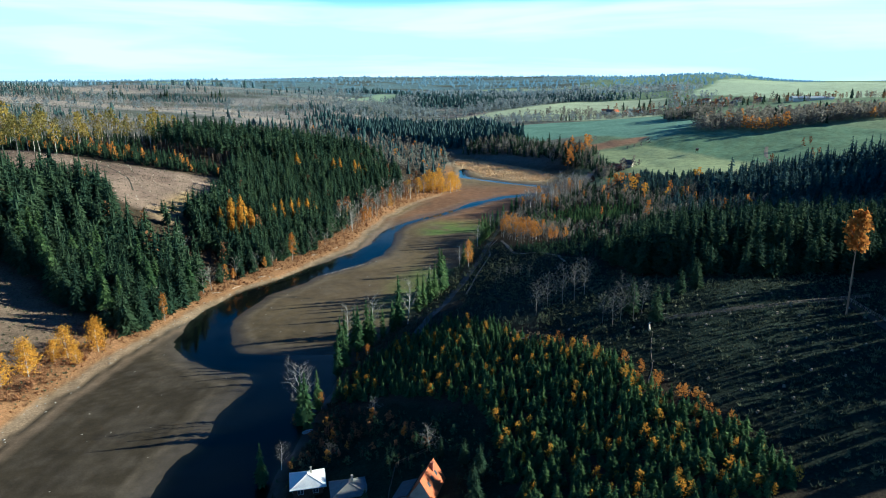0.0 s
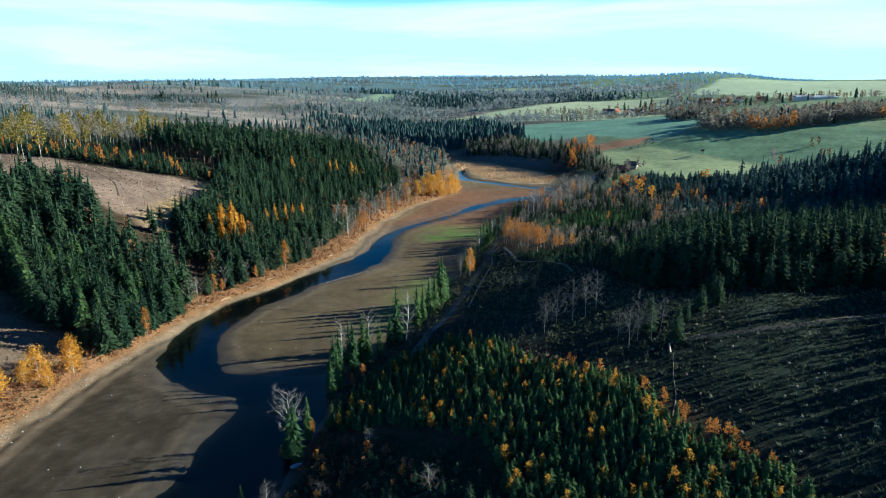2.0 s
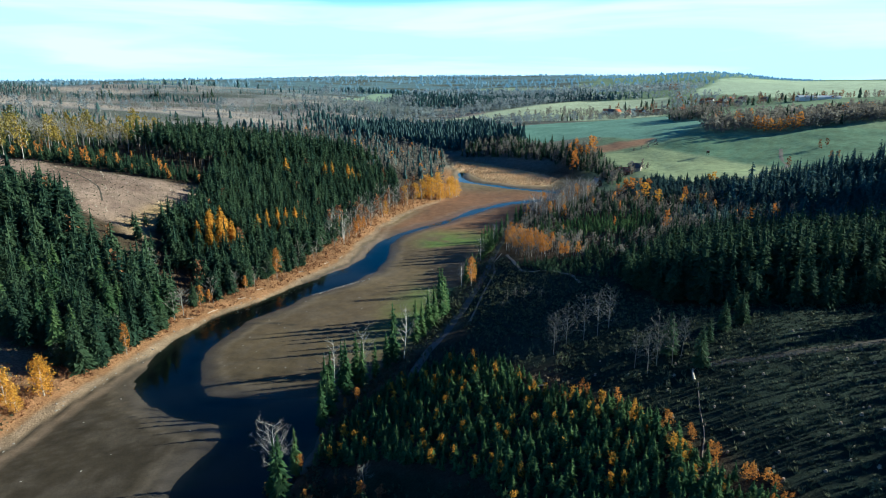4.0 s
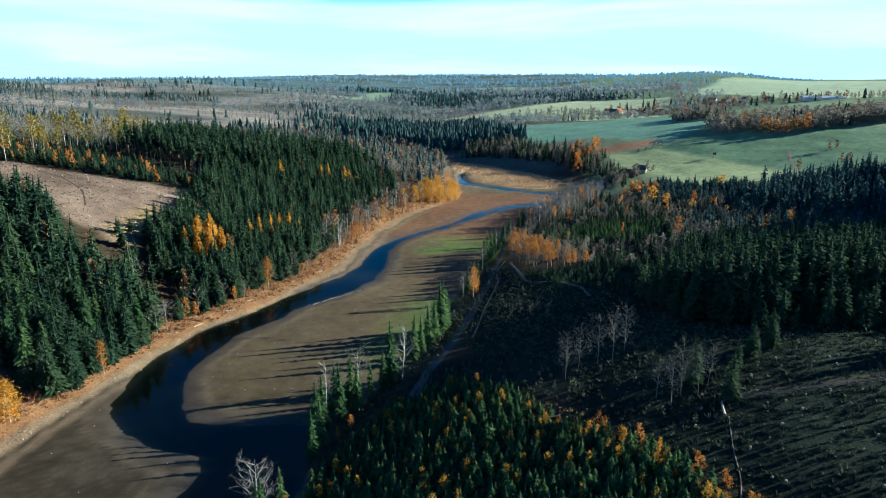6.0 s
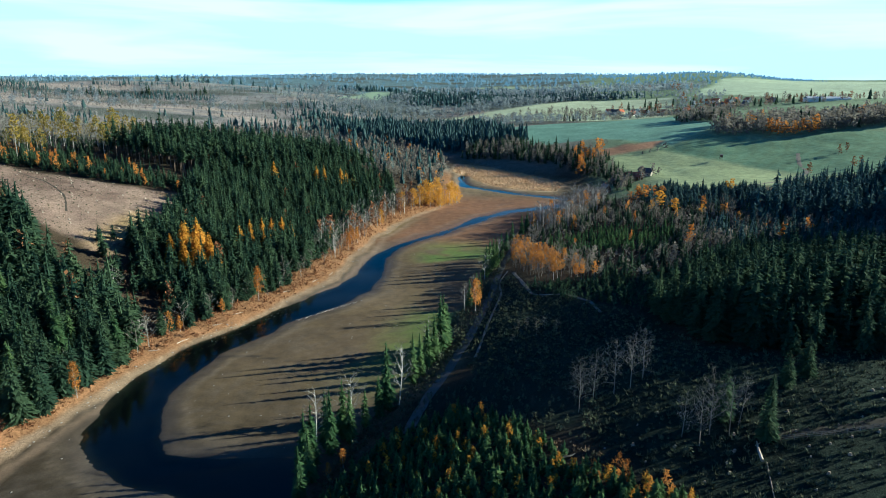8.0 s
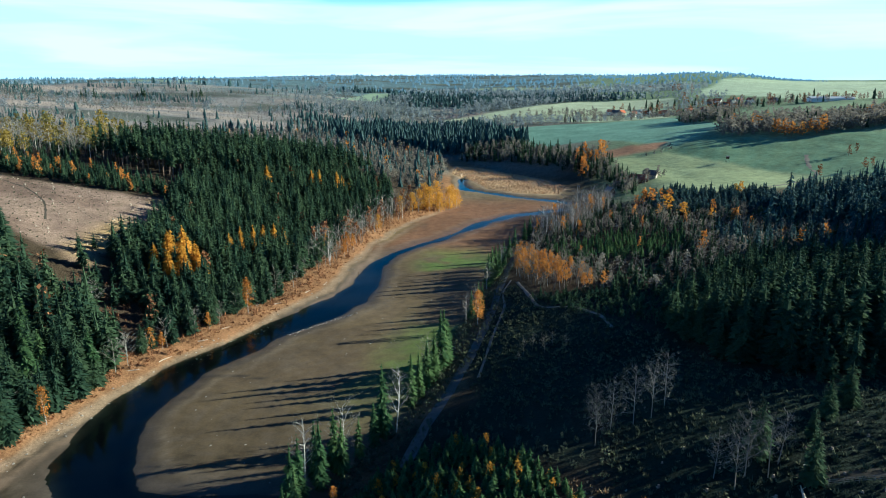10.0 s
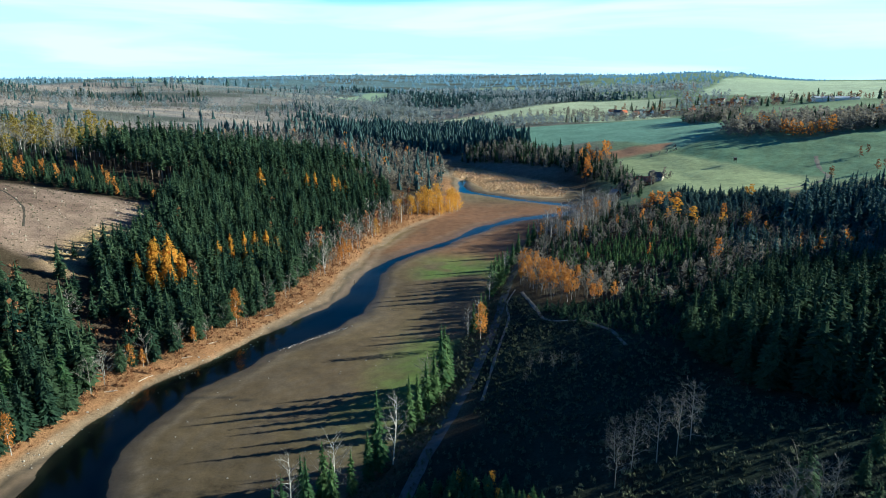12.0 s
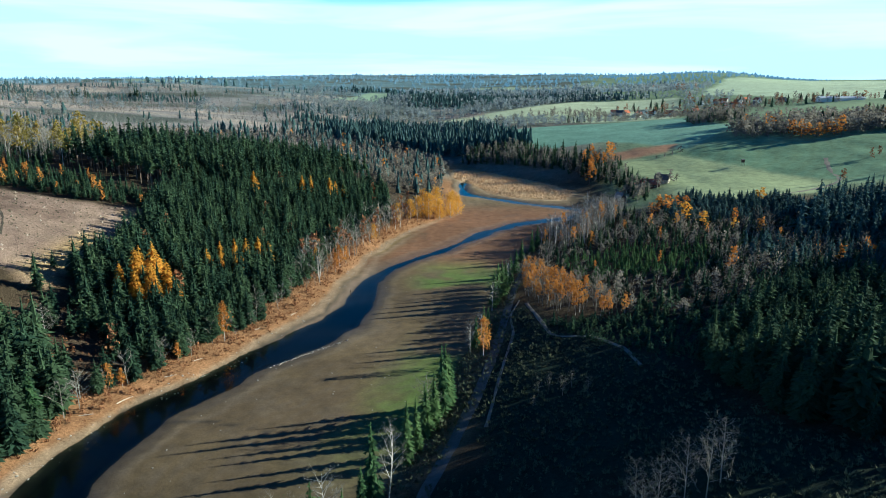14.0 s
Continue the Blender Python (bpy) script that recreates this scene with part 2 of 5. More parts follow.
def fractal(x, y, size, seed, octaves=3):
    return sum(lattice(x / size * 2**k, y / size * 2**k, seed + k) * 0.5**k for k in range(octaves))


def inside(x, y, poly):
    """Signed distance to a closed outline: positive inside."""
    p = np.asarray(poly, float)
    d, c = np.full(np.shape(x), 1e9), np.zeros(np.shape(x), bool)
    for (ax, ay), (bx, by) in zip(p, np.roll(p, -1, 0)):
        ex, ey = bx - ax, by - ay
        s = np.clip(((x - ax) * ex + (y - ay) * ey) / (ex * ex + ey * ey), 0, 1)
        d = np.minimum(d, np.hypot(x - ax - s * ex, y - ay - s * ey))
        if by != ay:
            c ^= ((ay > y) != (by > y)) & (x < ex * (y - ay) / (by - ay) + ax)
    return np.where(c, d, -d)


def along(x, y, line):
    """Distance to an open line of (x, y, half width), less the half width; negative on it."""
    p = np.asarray(line, float)
    d = np.full(np.shape(x), 1e9)
    for (ax, ay, aw), (bx, by, bw) in zip(p[:-1], p[1:]):
        ex, ey = bx - ax, by - ay
        s = np.clip(((x - ax) * ex + (y - ay) * ey) / (ex * ex + ey * ey), 0, 1)
        d = np.minimum(d, np.hypot(x - ax - s * ex, y - ay - s * ey) - (aw + s * (bw - aw)))
    return d


SHORE_Y = [60, 110, 155, 179, 206, 233, 252, 275, 299, 342, 401, 455, 507, 544, 591, 655, 750, 900, 1100]
SHORE_LEFT = [-126, -121, -117, -116, -113, -105, -101, -92, -79, -60, -49, -38, -17, 4, 8, 2, -4, -70, -180]
BANK_Y = [60, 110, 164, 208, 229, 246, 269, 297, 324, 346, 373, 416, 449, 512, 542, 580, 627, 670, 703, 750, 900, 1100]
BANK_RIGHT = [-40, -38, -36, -30, -22, -13, -7, -2, 7, 11, 18, 28, 41, 70, 92, 104, 100, 82, 58, 26, -30, -120]
LEFT_D = [0, 6, 20, 40, 100, 170, 300, 500]
LEFT_Y = [150, 300, 480, 620, 760]
LEFT_Z = [[0.6, 2.5, 5, 8, 18, 28, 40, 50], [0.6, 2, 4.5, 10, 31, 43, 48, 52], [0.6, 2, 5, 12, 31, 42, 48, 52],
          [0.6, 2, 4, 8, 17, 26, 38, 50], [0.6, 1.5, 2.5, 4, 8, 13, 22, 42]]
RIGHT_D = [0, 10, 30, 60, 100, 150, 250, 400]
RIGHT_Y = [120, 180, 260, 340, 390, 440, 560, 720]
# rows 340 and 390 end in an unseen hill added for shade
RIGHT_Z = [[0.6, 3, 9, 15, 24, 31, 45, 70], [0.6, 3, 9.5, 17.5, 25.5, 28.5, 36, 60], [0.6, 4, 9, 16, 23, 27, 31, 48],
           [0.6, 4, 8, 12.5, 17, 20, 26, 62], [0.6, 3.5, 7, 11.2, 15, 17.5, 24, 105], [0.6, 3, 6, 10, 13, 17, 34, 75], [0.6, 2, 6, 12, 15, 18, 29, 42],
           [0.6, 3, 8, 13, 18, 24, 34, 46]]
FAR_U = [-0.7, -0.4, -0.2, -0.05, 0.1, 0.25, 0.4, 0.48, 0.7]
FAR_Y = [800, 1100, 1500, 2000, 2800, 3600, 4800]
FAR_Z = [[58, 30, 14, 6, 14, 26, 38, 42, 50], [64, 46, 32, 15, 24, 32, 44, 52, 62], [68, 60, 44, 28, 31, 40, 56, 60, 70],
         [70, 66, 50, 40, 42, 54, 70, 73, 75], [74, 74, 66, 64, 70, 84, 104, 77, 76], [74, 75, 90, 95, 97, 98, 102, 76, 76],
         [74, 75, 88, 94, 96, 98, 100, 76, 76]]
CHANNEL = [(-92, 222, 6), (-92, 240, 7.5), (-90, 254, 8), (-86, 271, 8), (-77, 287, 7.5), (-67, 305, 7.5), (-54, 323, 8.5),
           (-45, 340, 8.5), (-40, 358, 6.5), (-38, 391, 4), (-31, 413, 3.2), (-21, 428, 3), (-4, 450, 3), (20, 490, 3.2),
           (40, 512, 3.5), (74, 531, 3.5), (98, 550, 3.5), (78, 566, 3), (50, 584, 3.2), (31, 602, 3.5), (11, 620, 3.5),
           (9, 661, 3.5), (16, 700, 2)]
POOL = [(-98, 226), (-95, 214), (-87, 203), (-75, 196), (-63, 192), (-60, 187), (-61, 180), (-63, 172), (-64, 164), (-65, 156), (-66, 145), (-70, 60), (-80, -600),
        (-44, -600), (-42, 60), (-40, 142), (-38, 166), (-36, 183), (-35, 205), (-42, 208), (-57, 209), (-71, 211), (-79, 218), (-83, 232),
        (-85, 246), (-97, 246)]


def table(d, y, ds, ys, zs):
    cols = np.stack([spline(d, ds, z) for z in zs])
    y = np.clip(y, ys[0], ys[-1])
    i = np.clip(np.searchsorted(ys, y) - 1, 0, len(ys) - 2)
    ya, yb = np.asarray(ys, float)[i], np.asarray(ys, float)[i + 1]
    s = (y - ya) / (yb - ya)
    s = s * s * (3 - 2 * s) * 0.5 + s * 0.5
    pick = np.arange(d.size)
    flat = cols.reshape(len(zs), -1)
    return (flat[i.ravel(), pick] * (1 - s.ravel()) + flat[i.ravel() + 1, pick] * s.ravel()).reshape(d.shape)


def water_depth(x, y):
    """Positive where the bed lies in a channel or pool."""
    wob = fractal(x, y, 13, 5, 3) * 2.2
    return np.maximum(-along(x, y, CHANNEL) , inside(x, y, POOL)) + wob * 0.6


def height(x, y):
    x, y = np.asarray(x, float), np.asarray(y, float)
    yy = np.clip(y, 60, 1100)
    xl, xr = spline(yy, SHORE_Y, SHORE_LEFT), spline(yy, BANK_Y, BANK_RIGHT)
    wig = fractal(x, y, 14, 11, 2) * 1.5
    dl, dr = xl - x + wig, x - xr + wig
    rough = fractal(x, y, 30, 21, 3)
    zl = table(np.clip(dl, 0, 500), y, LEFT_D, LEFT_Y, LEFT_Z) + np.clip((dl - 500) * 0.03, 0, 30)
    zr = table(np.clip(dr, 0, 400), y, RIGHT_D, RIGHT_Y, RIGHT_Z) + np.clip((dr - 400) * 0.05, 0, 40)
    depth = water_depth(x, y)
    bed = 0.5 + fractal(x, y, 22, 31, 3) * 0.12 - smooth(-5, 0.2, depth) * 0.42 - smooth(-0.3, 4, depth) * 1.1
    bed += 0.5 * smooth(560, 640, y) * smooth(1, -4, depth)
    z = np.where(dl > 0, zl, np.where(dr > 0, zr, bed))
    near = np.minimum(np.abs(dl), np.abs(dr))
    z = np.where((dl <= 0) & (dr <= 0), bed + smooth(5, 0, near) * 0.25 * smooth(0, -3, depth), z)
    z = z + np.where((dl > 0) | (dr > 0), rough * 0.8 * smooth(4, 25, np.maximum(dl, dr)), 0)
    far = table(np.clip(x / np.maximum(y, 200), -0.7, 0.7), np.clip(y, 800, 4800), FAR_U, FAR_Y, FAR_Z)
    fold = 0.4 + 0.6 * smooth(0.14, -0.02, x / np.maximum(y, 200))
    far = far + fractal(x * 0.6, y, 400, 41, 4) * (3 + 15 * smooth(850, 1300, y) * fold) * (0.35 + 0.65 * smooth(3200, 2000, y))
    far = np.minimum(far, 82 + 40 * smooth(2100, 2700, y))
    k = smooth(700, 900, y)
    return z * (1 - k) + far * k

# ---------- mesh tools ----------
def sheet(name, verts, faces, mats, slots=None, tint=None, smoothed=False):
    """A mesh from arrays: verts (n, 3), faces (m, 3) or (m, 4)."""
    me = bpy.data.meshes.new(name)
    verts, faces = np.asarray(verts, np.float32), np.asarray(faces, np.int32)
    k = faces.shape[1]
    me.vertices.add(len(verts))
    me.vertices.foreach_set("co", verts.ravel())
    me.loops.add(faces.size)
    me.loops.foreach_set("vertex_index", faces.ravel())
    me.polygons.add(len(faces))
    me.polygons.foreach_set("loop_start", np.arange(0, faces.size, k, dtype=np.int32))
    for m in mats:
        me.materials.append(m)
    if slots is not None:
        me.polygons.foreach_set("material_index", np.asarray(slots, np.int32))
    me.polygons.foreach_set("use_smooth", np.full(len(faces), smoothed))
    if tint is not None:
        at = me.attributes.new("tint", "FLOAT", "POINT")
        at.data.foreach_set("value", np.asarray(tint, np.float32))
    me.update(calc_edges=True)
    return me


def ground_z(x, y):
    return float(height(np.array([float(x)]), np.array([float(y)]))[0])


# ---------- what covers the ground ----------
CLEARCUT = [(-132, 352), (-133, 380), (-141, 404), (-168, 399), (-205, 403), (-245, 412), (-330, 418), (-330, 330), (-235, 322),
            (-190, 338), (-160, 322), (-140, 322)]
FIELD_GREEN = [(45, 960), (100, 1050), (174, 1112), (340, 1060), (310, 833), (250, 752), (215, 712), (160, 800), (77, 787)]
FIELD_PALE = [(150, 692), (203, 700), (252, 598), (270, 570), (235, 528), (204, 516), (150, 536), (146, 641)]
FIELD_SLOPE = [(205, 702), (262, 745), (392, 722), (440, 640), (400, 560), (300, 540), (268, 572), (252, 598)]
FIELD_HIGH = [(-34, 1299), (60, 1262), (187, 1196), (330, 1120), (404, 1266), (482, 1528), (284, 1560), (125, 1420)]
FIELD_SKY = [(520, 1500), (640, 1300), (1500, 1000), (2400, 1500), (2400, 2600), (900, 2300), (700, 1900)]
MEADOW_FAR = [(-235, 1470), (-150, 1560), (-130, 1770), (-190, 1740)]
RUSTY_STRIP = [(140, 700), (150, 735), (215, 740), (200, 712)]
REEDS = [(16, 668), (30, 618), (55, 596), (85, 592), (96, 625), (80, 668), (62, 695), (34, 732), (6, 748), (2, 700)]
HEATH = [(30, 215), (5, 235), (-2, 300), (14, 345), (26, 345), (28, 318), (45, 290), (60, 260), (66, 230), (80, 212), (120, 226), (150, 160), (120, 90),
         (60, 100), (58, 125), (45, 152), (26, 182)]
OLD_CUT = [(-106, 285), (-118, 283), (-138, 296), (-140, 312), (-118, 314), (-104, 296)]
NEAR_CUT = [(-117, 190), (-115, 214), (-142, 230), (-172, 248), (-260, 250), (-260, 120), (-125, 120)]


def cover(x, y, z):
    """Base colour, coarseness and wetness of the ground."""
    yy = np.clip(y, 60, 1100)
    xl, xr = spline(yy, SHORE_Y, SHORE_LEFT), spline(yy, BANK_Y, BANK_RIGHT)
    wig = fractal(x, y, 14, 11, 2) * 1.5
    dl, dr = xl - x + wig, x - xr + wig
    ragged = fractal(x, y, 16, 51, 3)
    col = np.empty((*x.shape, 3))
    coarse, wet = np.ones(x.shape), np.zeros(x.shape)

    def lay(mask, c, k=None):
        nonlocal coarse
        mask = np.clip(mask, 0, 1)
        col[:] = col * (1 - mask[..., None]) + np.array(c) * mask[..., None]
        if k is not None:
            coarse = coarse * (1 - mask) + k * mask

    def zone(poly, c, soft=4.0, rag=3.0, k=None):
        lay(smooth(-soft, soft, inside(x, y, poly) + ragged * rag), c, k)

    col[:] = (0.060, 0.046, 0.030)                                    # forest floor
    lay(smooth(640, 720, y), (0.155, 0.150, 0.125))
    # cleared far hillside, its colour greyed as if through haze
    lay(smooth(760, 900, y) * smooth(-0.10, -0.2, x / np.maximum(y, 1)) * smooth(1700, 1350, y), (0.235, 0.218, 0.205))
    lay(smooth(1250, 1700, y), (0.135, 0.200, 0.215))                 # wooded hills, blue haze in the colour
    patch = fractal(x * 0.45, y, 95, 61, 4)
    lay(smooth(0.05, 0.4, patch) * 0.95 * smooth(780, 900, y), (0.095, 0.108, 0.092))
    lay(smooth(0.25, 0.6, -patch) * smooth(800, 950, y) * smooth(1800, 1400, y), (0.34, 0.29, 0.245))
    glade = fractal(x * 0.5, y, 260, 67, 3)
    lay(smooth(0.42, 0.55, glade) * smooth(1350, 1500, y) * smooth(3000, 2400, y) * 0.9, (0.30, 0.36, 0.22), 0.3)
    lay(smooth(500, 560, y) * smooth(0.16, 0.24, x / np.maximum(y, 1)), (0.19, 0.255, 0.145), 0.5)
    zone(NEAR_CUT, (0.17, 0.125, 0.09), 6)
    zone(OLD_CUT, (0.075, 0.055, 0.038), 4)
    zone(CLEARCUT, (0.215, 0.155, 0.122), 3)
    edge = inside(x, y, CLEARCUT)
    litter = fractal(x * 0.6 + y * 0.2, y, 15, 85, 4)
    lay(smooth(0.1, 0.5, litter) * smooth(0, 4, edge) * 0.8, (0.265, 0.195, 0.150))
    lay(smooth(0.15, 0.55, -litter) * smooth(0, 4, edge) * 0.8, (0.17, 0.12, 0.092))
    lay(smooth(16, 2, np.abs(edge - 10)) * smooth(0.0, 0.5, ragged + 0.2) * smooth(-158, -140, x), (0.42, 0.30, 0.13))
    # low dark growth, its colour deepened to stand in for shade
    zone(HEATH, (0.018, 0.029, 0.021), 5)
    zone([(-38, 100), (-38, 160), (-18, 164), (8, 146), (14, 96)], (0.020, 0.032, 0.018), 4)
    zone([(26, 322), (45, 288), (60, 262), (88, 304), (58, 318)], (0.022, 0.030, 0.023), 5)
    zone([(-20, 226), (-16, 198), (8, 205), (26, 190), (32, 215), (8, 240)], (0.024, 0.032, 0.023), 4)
    # the farther fields are paled and blued to imitate haze
    for poly, c in ((FIELD_GREEN, (0.165, 0.285, 0.215)), (FIELD_PALE, (0.31, 0.36, 0.19)), (FIELD_SLOPE, (0.155, 0.255, 0.155)),
                    (FIELD_HIGH, (0.42, 0.47, 0.31)), (FIELD_SKY, (0.43, 0.51, 0.34)), (MEADOW_FAR, (0.24, 0.32, 0.22))):
        zone(poly, c, 5, 1.5, 0.25)
    zone(RUSTY_STRIP, (0.34, 0.20, 0.12), 4)
    drill = np.sin((x * 0.45 + y * 0.9) * 0.9) * 0.5 + 0.5
    lay(drill * 0.35 * smooth(-2, 4, inside(x, y, FIELD_SLOPE)), (0.12, 0.15, 0.07))
    # banks
    lay(smooth(26, 8, dl + ragged * 3) * (dl > 0) * smooth(740, 640, y), (0.25, 0.138, 0.066))
    lay(smooth(14, 5, dr + ragged * 3) * (dr > 0) * smooth(180, 240, y) * smooth(740, 640, y), (0.13, 0.10, 0.06))
    # the drained bed
    on_bed = (dl <= 0) & (dr <= 0) & (y < 790)
    bed = smooth(2.5, -1.5, np.maximum(dl, dr) + ragged * 0.8) * smooth(790, 760, y)
    lay(bed, (0.138, 0.102, 0.056), 0.16)
    streak = fractal(x * 0.7 + y * 0.3, y * 0.9 - x * 0.35, 26, 71, 4)
    lay(bed * smooth(0.1, 0.7, streak) * 0.5, (0.155, 0.116, 0.072))
    lay(bed * smooth(0.15, 0.7, -streak) * 0.5, (0.085, 0.063, 0.042))
    green = smooth(-10, 22, x - (-40 + 0.34 * (y - 250))) * smooth(225, 280, y) * smooth(345, 300, y)
    green = np.maximum(green, smooth(365, 385, y) * smooth(440, 410, y) * smooth(-26, -8, x - 0.0 * y) * 0.9)
    lay(bed * green * smooth(-0.7, 0.1, streak + ragged * 0.4) * 0.95, (0.115, 0.178, 0.040))
    lay(bed * smooth(395, 440, y) * smooth(590, 540, y) * 0.85, (0.21, 0.11, 0.06))          # red silt
    lay(bed * smooth(425, 445, y) * smooth(500, 470, y) * smooth(-14, -2, dl) * 0.5, (0.12, 0.13, 0.05))
    lay(bed * smooth(560, 600, y) * 0.9, (0.20, 0.15, 0.085), 0.6)
    # near mud: wet, and painted darker still for the shade there
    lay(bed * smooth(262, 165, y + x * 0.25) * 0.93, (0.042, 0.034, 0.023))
    rings = np.sin(water_depth(x, y) * 1.7 + ragged * 2.2)
    lay(bed * smooth(0.5, 1.0, rings) * 0.3 * smooth(420, 360, y), (0.105, 0.085, 0.066))
    crack = along(x, y, [(-80, 268, 0.2), (-66, 267, 0.3), (-60, 266, 0.3), (-53, 264, 0.3), (-44, 260, 0.2), (-38, 255, 0.2)]) + fractal(x, y, 5, 33, 2) * 0.6
    lay(smooth(0.6, 0.0, crack) * 0.8, (0.05, 0.043, 0.035))
    lay(bed * smooth(0.25, 0.6, fractal(x, y, 5.5, 83, 2)) * 0.25, (0.12, 0.10, 0.078))
    zone(REEDS, (0.55, 0.40, 0.24), 4, 2, 0.9)
    depth = water_depth(x, y)
    damp = smooth(-9, -0.5, depth) * bed
    lay(damp * 0.55 * smooth(640, 560, y), (0.075, 0.062, 0.05))
    wet = np.maximum(wet, damp * 0.8 + bed * 0.2)
    band = np.exp(-((depth + 6.5 + ragged * 1.2) / 1.3) ** 2) * bed * smooth(560, 500, y)
    lay(band * 0.2, (0.25, 0.20, 0.145))
    # pale stony strip along the western shore
    strip = smooth(-4.0, -2.4, dl + ragged * 1.2) * smooth(1.8, 0.2, dl + ragged * 0.8) * smooth(560, 500, y)
    lay(strip * (0.75 + 0.25 * ragged), (0.31, 0.225, 0.145), 0.8)
    lay(smooth(-10, -7, dl + ragged) * smooth(-4.5, -6, dl + ragged) * smooth(520, 460, y) * 0.6, (0.255, 0.185, 0.125))
    wet = wet * (1 - strip)
    lay(smooth(-1.0, 3.0, depth) * bed, (0.007, 0.010, 0.010), 0.1)        # bed blackened with depth, for light lost in the water
    return np.clip(col, 0.01, 0.9), coarse, wet


def graded(stops):
    """Coordinates from (start, step) runs, the last entry being the end."""
    out = []
    for (a, s0), (b, s1) in zip(stops[:-1], stops[1:]):
        v = a
        while v < b - 1e-6:
            out.append(v)
            v += s0 + (s1 - s0) * (v - a) / (b - a)
    return np.array(out + [stops[-1][0]])


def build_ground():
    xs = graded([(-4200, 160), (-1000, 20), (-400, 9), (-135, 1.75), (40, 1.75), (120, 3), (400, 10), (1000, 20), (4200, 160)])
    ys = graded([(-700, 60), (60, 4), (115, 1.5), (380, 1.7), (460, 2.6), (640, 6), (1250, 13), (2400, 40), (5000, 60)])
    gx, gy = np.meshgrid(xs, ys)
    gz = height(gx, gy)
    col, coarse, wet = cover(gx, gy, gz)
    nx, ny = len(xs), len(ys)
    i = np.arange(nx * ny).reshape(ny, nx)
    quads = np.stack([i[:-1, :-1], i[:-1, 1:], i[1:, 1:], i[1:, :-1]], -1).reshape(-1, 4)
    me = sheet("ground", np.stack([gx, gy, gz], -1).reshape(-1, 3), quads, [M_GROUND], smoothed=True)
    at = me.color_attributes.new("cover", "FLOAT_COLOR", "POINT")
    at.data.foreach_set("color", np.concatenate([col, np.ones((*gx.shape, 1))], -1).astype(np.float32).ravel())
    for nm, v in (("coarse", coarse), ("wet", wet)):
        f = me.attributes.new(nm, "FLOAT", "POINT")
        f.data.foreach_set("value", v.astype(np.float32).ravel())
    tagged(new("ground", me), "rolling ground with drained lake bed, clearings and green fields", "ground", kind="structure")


build_ground()
_wx, _wy = np.meshgrid(np.linspace(-150, 120, 28), np.linspace(-300, 780, 110))
_i = np.arange(_wx.size).reshape(_wx.shape)
tagged(new("water", sheet("water", np.stack([_wx, _wy, np.zeros_like(_wx)], -1).reshape(-1, 3),
                          np.stack([_i[:-1, :-1], _i[:-1, 1:], _i[1:, 1:], _i[1:, :-1]], -1).reshape(-1, 4), [M_WATER], smoothed=True)),
       "dark still water left in the lake's channel", "water", kind="structure")


def ribbon(name, line, width, material, label, lift=0.06, sway=0.15):
    """A track laid over the ground along a line."""
    p = np.asarray(line, float)
    seg = np.r_[0, np.cumsum(np.hypot(*np.diff(p, axis=0).T))]
    s = np.arange(0, seg[-1], 1.5)
    cx, cy = spline(s, seg, p[:, 0]), spline(s, seg, p[:, 1])
    tx, ty = np.gradient(cx), np.gradient(cy)
    n = np.hypot(tx, ty)
    nx, ny = -ty / n, tx / n
    rows = []
    for k in (-1, -0.5, 0, 0.5, 1):
        w = width / 2 * k * (1 + fractal(s, s * 0 + k, 4, 91, 2) * sway)
        px, py = cx + nx * w, cy + ny * w
        rows.append(np.stack([px, py, height(px, py) + lift * (1.4 - abs(k))], -1))
    v = np.stack(rows, 1)
    i = np.arange(v.shape[0] * 5).reshape(-1, 5)
    f = np.stack([i[:-1, :-1], i[1:, :-1], i[1:, 1:], i[:-1, 1:]], -1).reshape(-1, 4)
    tagged(new(name, sheet(name, v.reshape(-1, 3), f[:, ::-1], [material], smoothed=True)), label, "path", kind="structure")

# ---------- trees: patterns one metre high, scaled where they stand ----------
class Shape:
    """Vertices and triangles gathered piece by piece."""

    def __init__(self):
        self.v, self.f, self.n = [], [], 0

    def add(self, v, f):
        self.v.append(np.asarray(v, float))
        self.f.append(np.asarray(f, int) + self.n)
        self.n += len(v)

    def done(self):
        return np.concatenate(self.v), np.concatenate(self.f)


def taper(s, a, b, ra, rb, sides=5):
    """A tapering round piece from a to b."""
    a, b = np.asarray(a, float), np.asarray(b, float)
    w = (b - a) / (np.linalg.norm(b - a) + 1e-9)
    u = np.cross(w, (0.3, 0.9, 0.2) if abs(w[2]) > 0.8 else (0, 0, 1))
    u /= np.linalg.norm(u)
    q = np.cross(w, u)
    an = np.arange(sides) * 2 * np.pi / sides
    ring = np.cos(an)[:, None] * u + np.sin(an)[:, None] * q
    if rb <= 0:
        s.add(np.concatenate([a + ring * ra, b[None]]), [(i, (i + 1) % sides, sides) for i in range(sides)])
    else:
        f = []
        for i in range(sides):
            j = (i + 1) % sides
            f += [(i, j, sides + j), (i, sides + j, sides + i)]
        s.add(np.concatenate([a + ring * ra, b + ring * rb]), f)


